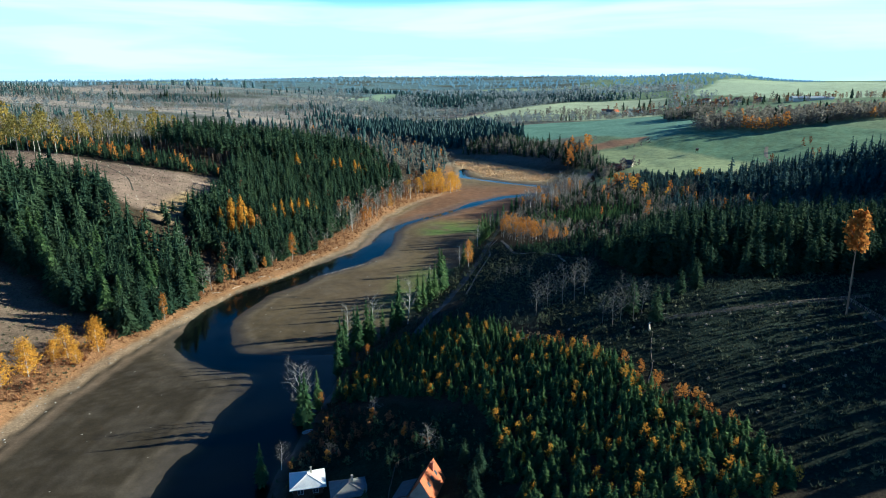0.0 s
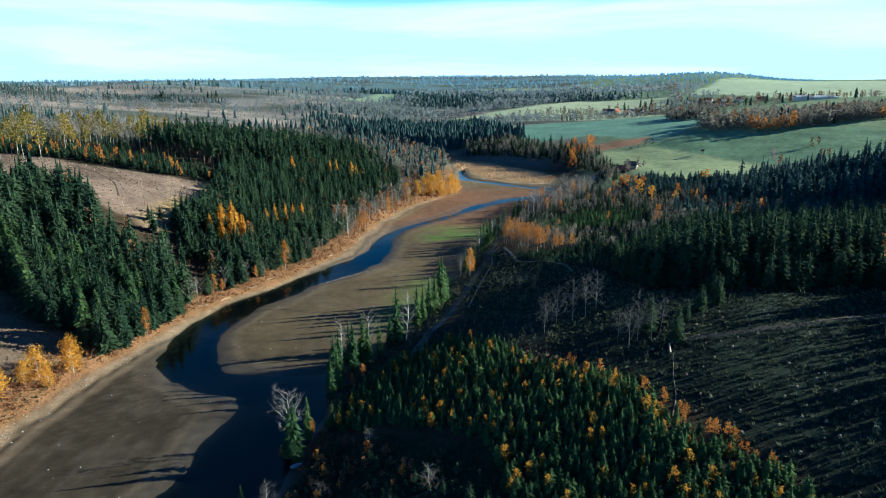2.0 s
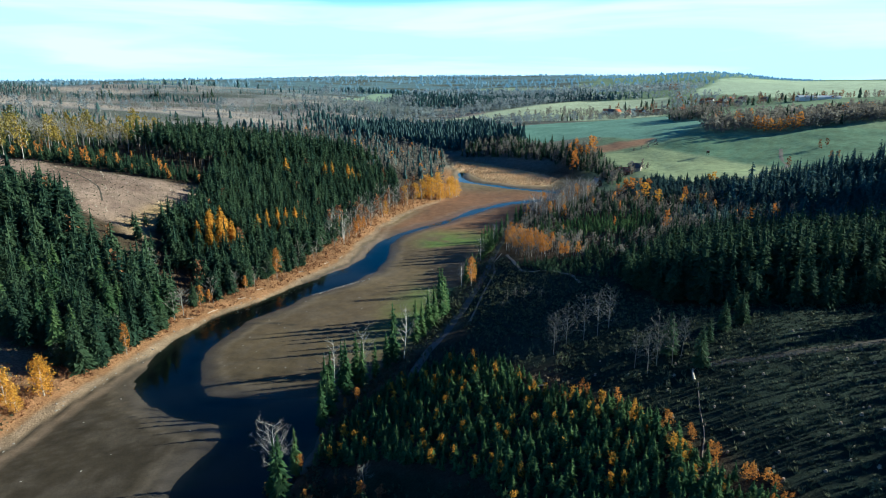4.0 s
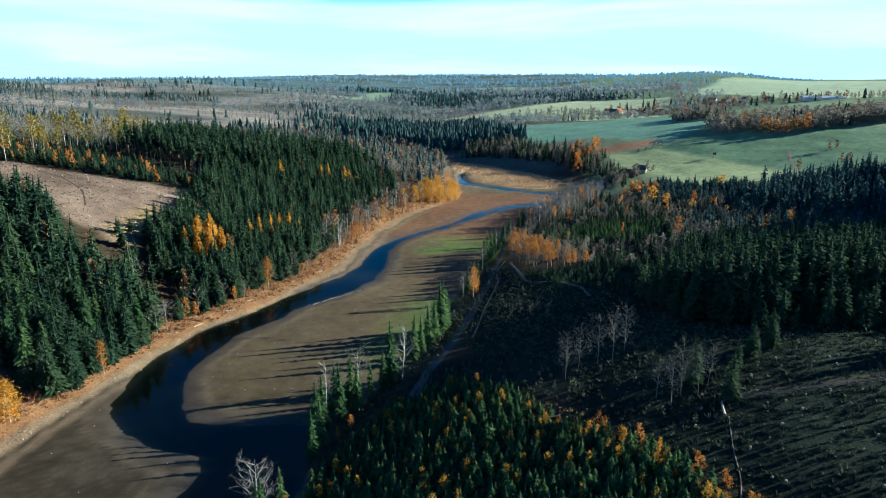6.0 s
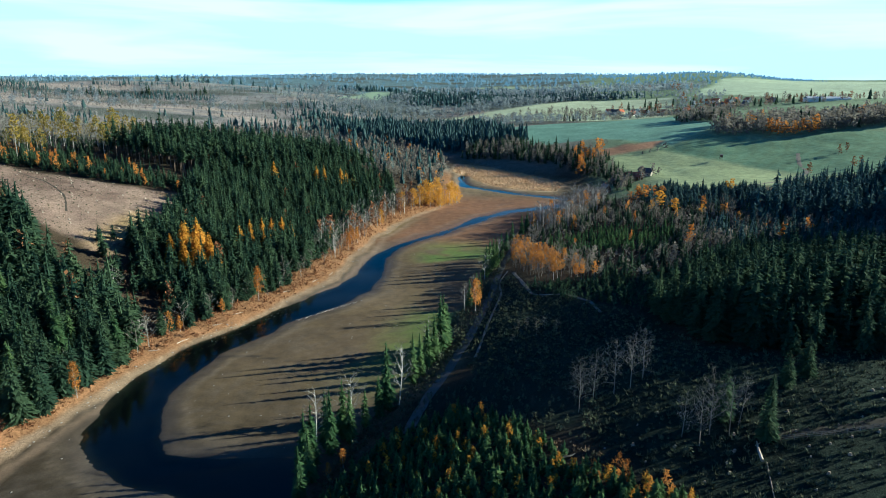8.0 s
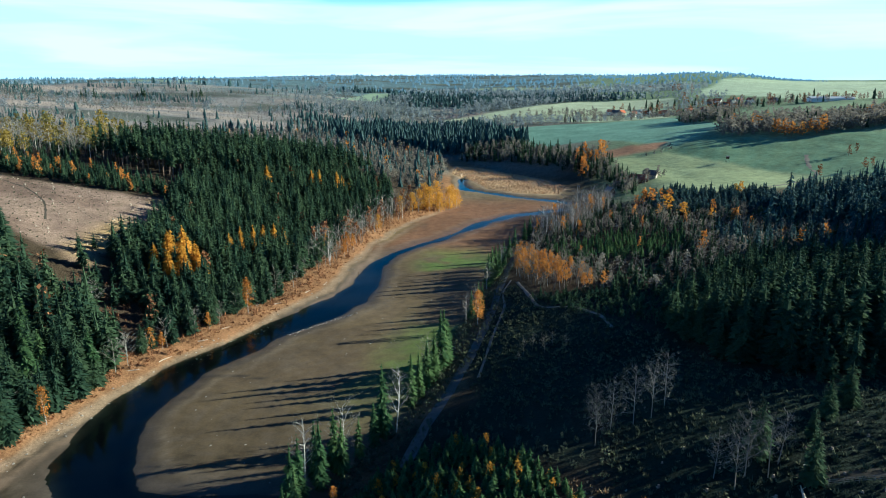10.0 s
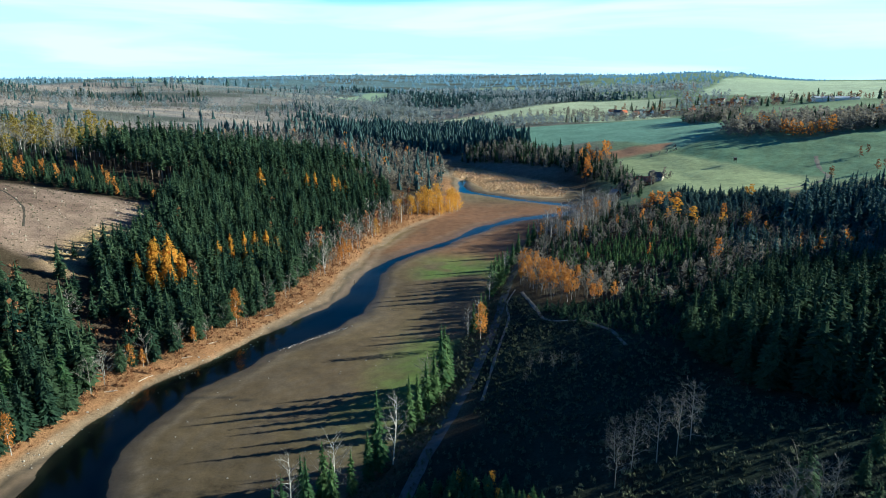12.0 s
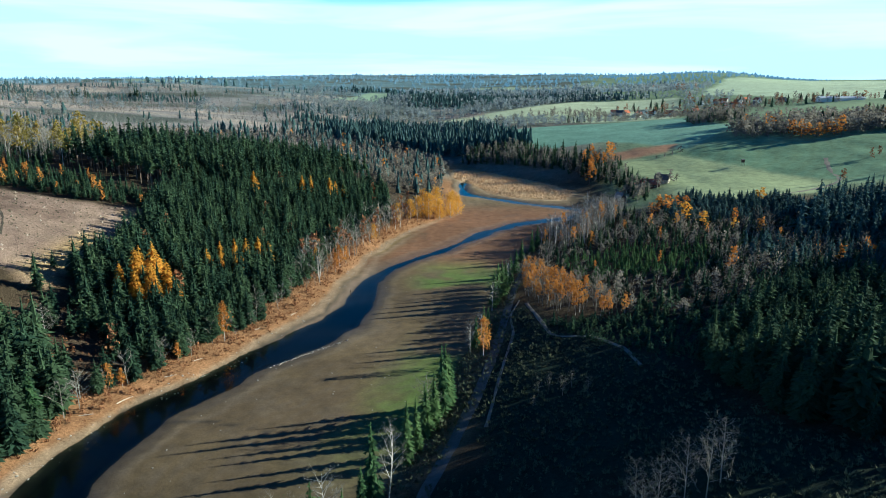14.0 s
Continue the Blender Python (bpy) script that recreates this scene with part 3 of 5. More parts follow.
def spruce(rng, sprays, low=0.08, wide=0.19, full=0.75, long=1.0, ragged=0.35, sides=3):
    """Trunk and crown of a conifer: whorls of flat, drooping boughs round a dense core."""
    t, c = Shape(), Shape()
    lean = rng.normal(0, 0.006, 2)
    taper(t, (0, 0, -0.03), (*(lean * 0.5), 0.5), 0.012, 0.008, sides)
    taper(t, (*(lean * 0.5), 0.5), (*lean, 0.97), 0.008, 0, sides)
    g = np.clip(1.02 - 1.02 * np.sqrt(rng.uniform(0.0004, 1, sprays)), 0, 0.985)      # more of them where the cone is wide
    whorls = 10 + int(rng.integers(0, 4))
    g = np.clip((np.round(g * whorls) + rng.normal(0, 0.24, sprays)) / whorls, 0, 0.985)
    f = low + (1 - low) * g
    az = rng.uniform(0, 6.2832, sprays)
    lobes = 1 + 0.2 * np.sin(az * 3 + rng.uniform(0, 6)) * np.cos(g * 9 + rng.uniform(0, 6))
    reach = wide * (1 - g) ** full * np.minimum(1, 0.62 + g * 5) * lobes * (1 - ragged * rng.random(sprays) ** 1.5) + 0.010
    size = np.minimum(long * (0.020 + 0.105 * (1 - g)) * rng.uniform(0.75, 1.3, sprays), reach * 0.95 + 0.012)
    d = np.stack([np.cos(az), np.sin(az), np.zeros(sprays)], -1)
    p = np.stack([-np.sin(az), np.cos(az), np.zeros(sprays)], -1)
    tip = d * reach[:, None]
    tip[:, :2] += lean * f[:, None]
    tip[:, 2] = f - reach * rng.uniform(0.15, 0.5, sprays) + 0.03 * g
    root = tip - d * size[:, None]
    root[:, 2] = tip[:, 2] + size * rng.uniform(0.15, 0.65, sprays)
    side = p * (size * rng.uniform(0.26, 0.46, sprays))[:, None]
    side[:, 2] += size * rng.normal(0, 0.16, sprays)
    v = np.stack([root + side, root - side, tip], 1).reshape(-1, 3)
    c.add(v, np.arange(sprays * 3).reshape(-1, 3))
    taper(c, (*(lean * low), low + 0.03), (*(lean * 0.8), 0.8), wide * 0.34, 0.020, 5)
    taper(c, (*(lean * 0.8), 0.8), (*lean, 1.0), 0.018, 0, 4)
    return t.done(), c.done()


def spruce_small(rng, tiers=4, low=0.1, wide=0.17):
    """A distant conifer: ragged tiers."""
    t, c = Shape(), Shape()
    taper(t, (0, 0, -0.03), (0, 0, 0.5), 0.013, 0, 3)
    for k in range(tiers):
        z0 = low + (1 - low) * k / tiers
        z1 = min(1.0, z0 + (1 - low) / tiers * 1.9)
        r = wide * (1 - k / tiers) ** 0.8 + 0.015
        an = rng.uniform(0, 6.28) + np.arange(7) * 6.2832 / 7
        rr = r * rng.uniform(0.55, 1.2, 7)
        ring = np.stack([np.cos(an) * rr, np.sin(an) * rr, z0 + rng.uniform(-0.05, 0.04, 7)], -1)
        c.add(np.concatenate([ring, [[0, 0, z1]]]), [(i, (i + 1) % 7, 7) for i in range(7)])
    return t.done(), c.done()


def leaf_quads(c, rng, centre, spread, count, size):
    pos = centre + rng.normal(0, 1, (count, 3)) * spread
    a = rng.normal(0, 1, (count, 3))
    a /= np.linalg.norm(a, axis=1)[:, None]
    b = np.cross(a, rng.normal(0, 1, (count, 3)))
    b /= np.linalg.norm(b, axis=1)[:, None]
    s = size * rng.uniform(0.6, 1.4, (count, 1))
    v = np.stack([pos - a * s, pos + b * s * 0.7, pos + a * s, pos - b * s * 0.7], 1).reshape(-1, 3)
    i = np.arange(count)[:, None] * 4
    c.add(v, np.concatenate([i + (0, 1, 2), i + (0, 2, 3)]))


def leafy(rng, clumps, per, size, low=0.25, wide=0.22, limbs=8, sides=4, pointed=0.5, stem=0.012):
    """Trunk with limbs, and a crown of leaf clumps with gaps."""
    t, c = Shape(), Shape()
    bend = rng.normal(0, 0.015, 2)
    taper(t, (0, 0, -0.03), (*bend, 0.45), stem, stem * 0.7, sides + 1)
    taper(t, (*bend, 0.45), (*(bend * 1.5), 0.93), stem * 0.7, 0, sides + 1)
    spots = []
    for k in range(clumps):
        f = low + (1 - low) * (k + rng.uniform(0, 1)) / clumps
        g = (f - low) / (1 - low)
        out = wide * (np.sin(np.pi * min(1, g * 0.9 + 0.12)) ** 0.7 * (1 - pointed * g)) * rng.uniform(0.25, 1.05)
        az = k * 2.4 + rng.normal(0, 0.5)
        spots.append(np.array((np.cos(az) * out + bend[0], np.sin(az) * out + bend[1], min(f, 0.985))))
    for p in spots:
        leaf_quads(c, rng, p, np.array((1, 1, 0.75)) * wide * 0.21 * rng.uniform(0.7, 1.3), per, size)
    for p in spots[:limbs * 2:2] if limbs * 2 <= len(spots) else spots[:limbs]:
        z = max(low * 0.8, p[2] - np.hypot(p[0], p[1]) * 1.1)
        taper(t, (bend[0] * z * 2, bend[1] * z * 2, z), p, stem * 0.42, 0, 3)
    return t.done(), c.done()


def bare(rng, limbs, twigs, fine=0.004, low=0.25, wide=0.24, sides=4, stem=0.013, sprays=0, flat=False):
    """A leafless tree: trunk and limbs; the crown is its twigs."""
    t, c = Shape(), Shape()
    bend = rng.normal(0, 0.03, 2)
    taper(t, (0, 0, -0.03), (*bend, 0.5), stem, stem * 0.65, sides)
    taper(t, (*bend, 0.5), (*(bend * 1.3), 0.97), stem * 0.65, 0, sides)
    for k in range(limbs):
        f = low + (0.9 - low) * (k + rng.uniform(0, 1)) / limbs
        az = k * 2.4 + rng.normal(0, 0.4)
        L = wide * rng.uniform(0.7, 1.25) * (1.15 - 0.75 * f)
        a = np.array((bend[0] * min(1, f * 2), bend[1] * min(1, f * 2), f))
        b = a + np.array((np.cos(az) * L, np.sin(az) * L, L * rng.uniform(0.5, 1.3)))
        taper(t, a, b, stem * 0.38, 0, 3)
        for j in range(twigs):
            q = a + (b - a) * rng.uniform(0.25, 1.0)
            e = q + np.array((np.cos(az), np.sin(az), 0.9)) * L * 0.3 + rng.normal(0, 1, 3) * L * 0.28
            if flat:
                o = rng.normal(0, 1, 3)
                o *= fine / np.linalg.norm(o)
                c.add([q - o, q + o, e], [(0, 1, 2)])
                continue
            taper(c, q, e, fine, 0, 3)
            for _ in range(sprays):
                o = q + (e - q) * rng.uniform(0.3, 1)
                taper(c, o, o + rng.normal(0, 1, 3) * L * 0.16 + (0, 0, L * 0.1), fine * 0.6, 0, 3)
    return t.done(), c.done()


def tuft(rng, blades, wide=0.5):
    """A bush or tussock of upright blades."""
    c = Shape()
    for _ in range(blades):
        az, r = rng.uniform(0, 6.28), wide * rng.uniform(0, 0.5)
        p = np.array((np.cos(az) * r, np.sin(az) * r, -0.05))
        e = p + np.array((np.cos(az) * rng.uniform(0, wide), np.sin(az) * rng.uniform(0, wide), rng.uniform(0.5, 1)))
        o = rng.normal(0, 1, 3) * (1, 1, 0.2)
        o *= 0.075 / np.linalg.norm(o)
        c.add([p - o, p + o, e], [(0, 1, 2)])
    s = Shape()
    s.add(np.zeros((3, 3)), [(0, 1, 2)])
    return s.done(), c.done()


def made(seed, count, fn, *a, **k):
    return [fn(np.random.default_rng(seed + i), *a, **k) for i in range(count)]


NEAR = {"spruce": made(100, 7, spruce, 560, wide=0.25, full=0.56, long=0.95, ragged=0.55, sides=5), "young": made(200, 6, spruce, 140, low=0.04, wide=0.3, full=0.85, long=1.7),
        "slender": made(170, 6, spruce, 420, low=0.08, wide=0.17, full=0.65, long=0.95, ragged=0.75, sides=5),
        "tallspruce": made(150, 5, spruce, 300, low=0.42, wide=0.15, full=0.55, long=1.2, sides=5),
        "larch": made(300, 4, spruce, 1100, low=0.04, wide=0.27, full=0.75, long=1.1, ragged=0.25, sides=5),
        "birch": made(400, 4, leafy, 30, 24, 0.019, low=0.28, wide=0.2, pointed=0.55, limbs=12, stem=0.010),
        "round": made(420, 4, leafy, 46, 30, 0.019, low=0.12, wide=0.3, pointed=0.35, limbs=14, stem=0.014),
        "bush": made(450, 4, leafy, 22, 14, 0.05, low=0.08, wide=0.42, pointed=0.3, limbs=8, stem=0.02),
        "bare": made(500, 5, bare, 20, 6, 0.0018, sprays=5, stem=0.009), "pine": made(600, 3, leafy, 30, 26, 0.022, low=0.66, wide=0.13, pointed=0.4, limbs=10)}
MID = {"spruce": made(1100, 9, spruce, 190, wide=0.255, full=0.56, long=1.3, ragged=0.5), "young": made(1200, 5, spruce, 78, low=0.05, wide=0.28, full=0.85, long=1.8),
       "larch": made(1300, 4, spruce, 300, low=0.05, wide=0.25, full=0.7, long=1.5, ragged=0.25),
       "birch": made(1400, 4, leafy, 13, 7, 0.05, low=0.25, wide=0.21, pointed=0.5, limbs=3, sides=2),
       "youngbirch": made(1480, 5, leafy, 18, 11, 0.036, low=0.15, wide=0.27, pointed=0.5, limbs=3, sides=2),
       "topbirch": made(1420, 5, leafy, 20, 12, 0.028, low=0.45, wide=0.2, pointed=0.4, limbs=4, sides=2, stem=0.009),
       "bush": made(1450, 4, leafy, 9, 7, 0.09, low=0.1, wide=0.42, pointed=0.3, limbs=3, sides=2),
       "bare": made(1500, 6, bare, 10, 14, 0.0055, sides=3, wide=0.3, flat=True)}
LOW = {"spruce": made(1800, 8, spruce, 74, wide=0.23, full=0.6, long=2.1, ragged=0.45), "tallspruce": made(1850, 6, spruce, 70, low=0.42, wide=0.14, full=0.5, long=2.0)}
FAR = {"grove": made(2450, 6, leafy, 12, 6, 0.062, low=0.2, wide=0.3, limbs=0, sides=2), "spruce": made(2100, 5, spruce_small), "leaf": made(2400, 5, leafy, 9, 4, 0.085, low=0.12, wide=0.34, limbs=0, sides=2),
       "bare": made(2500, 6, bare, 3, 3, 0.022, sides=3, wide=0.24, stem=0.016, flat=True), "scrub": made(2700, 6, leafy, 3, 3, 0.2, low=0.1, wide=0.5, limbs=0, sides=2)}


def spread(poly, gap, seed, keep=1.0, avoid=()):
    """Loose positions inside an outline, about gap metres apart."""
    rng = np.random.default_rng(seed)
    p = np.asarray(poly, float)
    xs, ys = np.arange(p[:, 0].min(), p[:, 0].max(), gap), np.arange(p[:, 1].min(), p[:, 1].max(), gap)
    gx, gy = [g.ravel() for g in np.meshgrid(xs, ys)]
    gx, gy = gx + rng.uniform(-0.48, 0.48, gx.size) * gap, gy + rng.uniform(-0.48, 0.48, gy.size) * gap
    ok = (inside(gx, gy, poly) > 0) & (rng.random(gx.size) < keep)
    for a in avoid:
        ok &= inside(gx, gy, a) < 0
    return np.stack([gx[ok], gy[ok]], -1)


def stand(name, patterns, spots, low, high, mats, label, seed, slim=(0.85, 1.2), category="trees", sink=0.0):
    """Many trees as one mesh: slot 0 wood, slot 1 foliage."""
    if len(spots) == 0:
        return None
    rng = np.random.default_rng(seed)
    spots = np.asarray(spots, float)
    n = len(spots)
    z = height(spots[:, 0], spots[:, 1]) - sink
    h, fat = rng.uniform(low, high, n) * (1 + 0.17 * rng.normal(0, 1, n)).clip(0.5, 1.35), rng.uniform(*slim, n)
    turn, tint, which = rng.uniform(0, 6.28, n), rng.random(n), rng.integers(0, len(patterns), n)
    vs, fs, ss, ts, base = [], [], [], [], 0
    for k, (wood, leaves) in enumerate(patterns):
        m = np.nonzero(which == k)[0]
        for slot, (v, f) in enumerate((wood, leaves)):
            if len(m) == 0 or (slot == 0 and len(v) == 3):
                continue
            c, s = np.cos(turn[m])[:, None], np.sin(turn[m])[:, None]
            w = (h[m] * fat[m])[:, None]
            out = np.stack([(v[:, 0] * c - v[:, 1] * s) * w + spots[m, :1], (v[:, 0] * s + v[:, 1] * c) * w + spots[m, 1:2],
                            v[:, 2] * h[m][:, None] + z[m][:, None]], -1)
            vs.append(out.reshape(-1, 3))
            fs.append((f[None] + base + (np.arange(len(m)) * len(v))[:, None, None]).reshape(-1, 3))
            ss.append(np.full(len(m) * len(f), slot))
            ts.append(np.repeat(tint[m], len(v)))
            base += len(m) * len(v)
    me = sheet(name, np.concatenate(vs), np.concatenate(fs), mats, np.concatenate(ss), np.concatenate(ts))
    return tagged(new(name, me), label, category, kind="stuff")


def tree_master(name, pattern, mats, label, group, tint):
    """A tree of its own: an Empty with trunk and crown."""
    top = tagged(new(name), label, "tree", group)
    for part_name, (v, f), m in (("trunk", pattern[0], mats[0]), ("crown", pattern[1], mats[1])):
        ob = new(part_name, sheet(part_name, v, f, [m], tint=np.full(len(v), tint)))
        ob.parent = top
    return top


def single_trees(name, patterns, spots, mats, label, group, seed, slim=(0.85, 1.15)):
    """spots: (x, y, height). Each tree is a thing; alike ones share meshes."""
    rng = np.random.default_rng(seed)
    masters = {}
    for x, y, h in spots:
        k = int(rng.integers(0, len(patterns) * 2))
        w = h * rng.uniform(*slim)
        m = Matrix.LocRotScale((x, y, ground_z(x, y) - 0.05), Euler((0, 0, rng.uniform(0, 6.28))), (w, w, h))
        if k not in masters:
            masters[k] = tree_master(name, patterns[k // 2], mats, label, group, 0.25 + 0.5 * (k % 2) + rng.uniform(-0.1, 0.1))
            masters[k].matrix_basis = m
        else:
            was = masters[k].scale.copy()
            masters[k].scale = (1, 1, 1)
            copy_thing(masters[k], m)
            masters[k].scale = was


def with_heights(spots, low, high, seed):
    rng = np.random.default_rng(seed)
    return [(p[0], p[1], rng.uniform(low, high)) for p in spots]

# ---------- woods of the western slope ----------
WOOD_NEAR = [(-114, 218), (-105, 245), (-104, 268), (-110, 281), (-128, 294), (-150, 302), (-166, 317), (-188, 334), (-235, 320), (-330, 328), (-330, 262),
             (-176, 252), (-144, 233)]
WOOD_MAIN = [(-104, 294), (-90, 302), (-76, 330), (-68, 362), (-62, 400), (-56, 440), (-46, 480), (-34, 506), (-44, 545), (-92, 565), (-150, 470),
             (-143, 424), (-137, 385), (-135, 355), (-137, 332), (-122, 312)]
WOOD_TALL = [(-212, 468), (-150, 440), (-118, 470), (-84, 540), (-62, 606), (-112, 625), (-200, 560)]
STRIP_YOUNG = [(-225, 412), (-170, 402), (-143, 408), (-140, 425), (-165, 432), (-225, 446), (-340, 446), (-340, 422)]
PINES_W = [(-340, 372), (-250, 388), (-236, 410), (-236, 450), (-340, 470)]
THIN_W = [(-380, 448), (-215, 448), (-200, 478), (-205, 540), (-380, 600)]

near_spots = spread(WOOD_NEAR, 4.4, 1)
first = near_spots[:, 1] + near_spots[:, 0] * 0.15 < 248
single_trees("spruce_tree", NEAR["spruce"], with_heights(near_spots[first][:170], 14, 18.5, 2), (M_BARK, M_SPRUCE),
             "tall dark green spruce in the western wood", "spruces of the western wood", 3)
rest = np.concatenate([near_spots[~first], near_spots[first][170:]])
stand("spruce_wood", MID["spruce"], rest, 14, 18, [M_BARK, M_SPRUCE], "dense dark green spruce wood on the western slope", 4)
main_spots = spread(WOOD_MAIN, 3.8, 5)
stand("spruce_wood", MID["spruce"], main_spots, 9.5, 13.5, [M_BARK, M_SPRUCE], "dense dark spruce plantation above the shore", 6)
stand("tall_spruce_wood", LOW["tallspruce"], spread(WOOD_TALL, 4.6, 7), 17, 20, [M_BARK, M_SPRUCE], "tall old spruces with bare lower trunks", 8)
stand("young_tree_strip", MID["young"], spread(STRIP_YOUNG, 3.0, 9, 0.85), 5, 8, [M_BARK, M_SPRUCE], "strip of young green conifers behind the clearing", 10)
stand("young_orange_trees", MID["birch"], spread(STRIP_YOUNG, 7, 11, 0.4), 5, 8, [M_BARK, M_ORANGE], "young orange trees behind the clearing", 12)
stand("pine_group", MID["topbirch"], spread(PINES_W, 9, 13, 0.45), 16, 22, [M_BIRCH, M_PINE], "yellowish pines with long bare trunks", 14)
stand("thin_wood", MID["topbirch"], spread(THIN_W, 13, 15, 0.5), 15, 21, [M_BIRCH, M_PINE], "thin wood of slender yellowing birches", 16)
stand("bare_wood", MID["bare"], spread(THIN_W, 9, 17, 0.6), 13, 17, [M_TWIG, M_TWIG], "thin bare trees on the plateau", 18)
stand("young_tree_strip", MID["young"], spread(THIN_W, 6, 19, 0.6), 6, 10, [M_BARK, M_SPRUCE], "young conifers among slender pines", 20)

single_trees("spruce_tree", NEAR["tallspruce"], with_heights(near_spots[first][::5], 17, 20, 196), (M_PINEBARK, M_YOUNG), "tall green spruce with a bare lower trunk", "spruces of the western wood", 197)
single_trees("birch_tree", MID["birch"], with_heights(near_spots[~first][::48], 13, 17, 198), (M_BIRCH, M_RUST), "rusty birch among the spruces", "birches of the western wood", 199)
single_trees("birch_tree", MID["birch"], with_heights(main_spots[::110], 10, 13, 200), (M_BIRCH, M_RUST), "rusty birch in the plantation", "birches of the western wood", 201)

CUT_EDGE = [(-140, 340), (-136, 326), (-121, 309), (-105, 294), (-108, 286), (-124, 298), (-142, 314), (-150, 328)]
stand("spruce_wood", MID["spruce"], spread(CUT_EDGE, 4.6, 280, 0.3), 9, 14, [M_BARK, M_SPRUCE], "spruces along the old clearing", 281)
stand("old_cut_brush", MID["bush"], spread(OLD_CUT, 2.2, 282, 0.6), 0.8, 2.0, [M_BARK, M_RUST], "rusty brush in the old clearing", 283, category="bushes")
# shore belt of the west: bushes, bare birches, orange leaves
def belt(a, b, near, far, gap, seed):
    rng = np.random.default_rng(seed)
    y = np.arange(a, b, gap) + rng.uniform(-1, 1, len(np.arange(a, b, gap)))
    return np.stack([spline(y, SHORE_Y, SHORE_LEFT) - rng.uniform(near, far, len(y)), y], -1)


stand("shore_bushes", MID["bush"], belt(130, 545, 3.5, 17, 0.9, 21), 1.0, 2.8, [M_BARK, M_RUST], "rusty bushes along the shore", 22, category="bushes")
stand("shore_bare_trees", MID["bare"], belt(225, 510, 7, 15, 5.0, 23), 6, 11, [M_TWIG, M_TWIG], "bare grey trees along the shore", 24)
stand("shore_bare_trees", MID["bare"], belt(385, 520, 6, 22, 2.2, 25), 9, 13, [M_BIRCH, M_TWIG], "bare pale birches along the shore", 26)
stand("shore_rusty_trees", MID["birch"], belt(400, 530, 8, 24, 5.5, 27), 8, 13, [M_BIRCH, M_RUST], "rusty birches along the shore", 28)
single_trees("spruce_tree", NEAR["spruce"], with_heights(belt(236, 345, 10, 17, 4.2, 29), 9, 15, 30), (M_BARK, M_SPRUCE),
             "green spruce at the wood's edge above the shore", "spruces above the shore", 31)
single_trees("birch_tree", NEAR["round"], [(-127, 184, 12), (-129, 188, 9), (-123, 198, 11), (-119, 196, 7), (-117.5, 206, 12), (-119, 208, 9), (-130, 176, 10), (-125, 194, 8)],
             (M_BIRCH, M_GOLD), "golden-leaved tree on the western shore", "golden trees on the shore", 32, slim=(0.95, 1.2))
single_trees("birch_tree", NEAR["birch"], [(-100, 281, 8), (-97, 283, 6), (-108, 236, 11), (-79, 318, 14), (-54, 409, 11), (-55, 402, 9), (-52, 415, 9), (-88, 301, 6)],
             (M_BIRCH, M_ORANGE), "orange-leaved birch on the western shore", "orange birches on the shore", 33)
single_trees("larch_tree", NEAR["larch"], [(-106, 327, 16), (-112.5, 331, 18), (-103, 333, 16), (-109, 337, 19), (-116, 326, 14), (-110, 324, 14), (-107, 330, 15), (-113, 335, 17)], (M_BARK, M_GOLD),
             "tall golden larch among dark spruces", "golden larches", 34, slim=(1.05, 1.3))
single_trees("larch_tree", MID["larch"], [(-97, 372, 12), (-93, 378, 13), (-90, 384, 12), (-86, 388, 13), (-82, 390, 12), (-99, 362, 12), (-94, 363, 11), (-89, 366, 11),
             (-86, 367, 10), (-75, 384, 11), (-88, 492, 14), (-84, 496, 14), (-74, 503, 15), (-71, 505, 14), (-67, 507, 12), (-110, 470, 15), (-64, 402, 11)],
             (M_BARK, M_GOLD), "golden larch in the spruce plantation", "larches of the plantation", 35, slim=(1.1, 1.5))
single_trees("birch_tree", NEAR["round"], [(-22, 517, 14), (-15, 520, 16), (-8, 523, 13), (-1, 530, 16), (4, 538, 13), (-10, 534, 17), (-19, 528, 15), (1, 545, 14), (-33, 503, 11),
             (-44, 462, 9), (-26, 512, 12)], (M_BIRCH, M_GOLD),
             "bright golden birch at the bend of the bank", "golden birches at the bend", 36, slim=(0.95, 1.2))
single_trees("bare_tree", NEAR["bare"], [(-125, 295, 13), (-112, 240, 12), (-118, 233, 10), (-122, 222, 9)], (M_BIRCH, M_TWIG), "bare white birch on cleared ground", "bare birches", 37)

# ---------- eastern bank and slope ----------
single_trees("spruce_tree", NEAR["slender"], [(-40, 163, 15), (-43, 135, 12), (-35, 205, 17), (-31, 209, 18), (-33, 213, 16), (-36, 202, 17), (-34, 198, 15), (-38, 160, 17), (-37, 170, 13), (-35, 192, 14), (-29, 216, 17), (-27, 214, 15), (-24, 221, 12), (-19, 229, 21),
             (-21, 226, 13), (-22, 233, 9), (-13, 247, 17), (-11, 252, 15), (-9, 259, 16), (-7, 263, 17), (-5, 268, 21), (-4, 272, 20), (-3, 276, 15),
             (6, 314, 12), (9, 322, 13), (11, 330, 10), (15, 356, 16), (17, 362, 17), (19, 368, 16), (21, 373, 15), (24, 384, 14), (28, 398, 12), (33, 420, 12),
             (40, 436, 13), (44, 446, 13)], (M_BARK, M_YOUNG), "slender green spruce on the eastern bank", "spruces of the eastern bank", 40, slim=(0.85, 1.1))
single_trees("bare_tree", NEAR["bare"], [(-41, 167, 18)], (M_BIRCH, M_DEADTWIG), "tall white birch with bare pinkish twigs", "bare birches of the eastern bank", 46, slim=(1.0, 1.15))
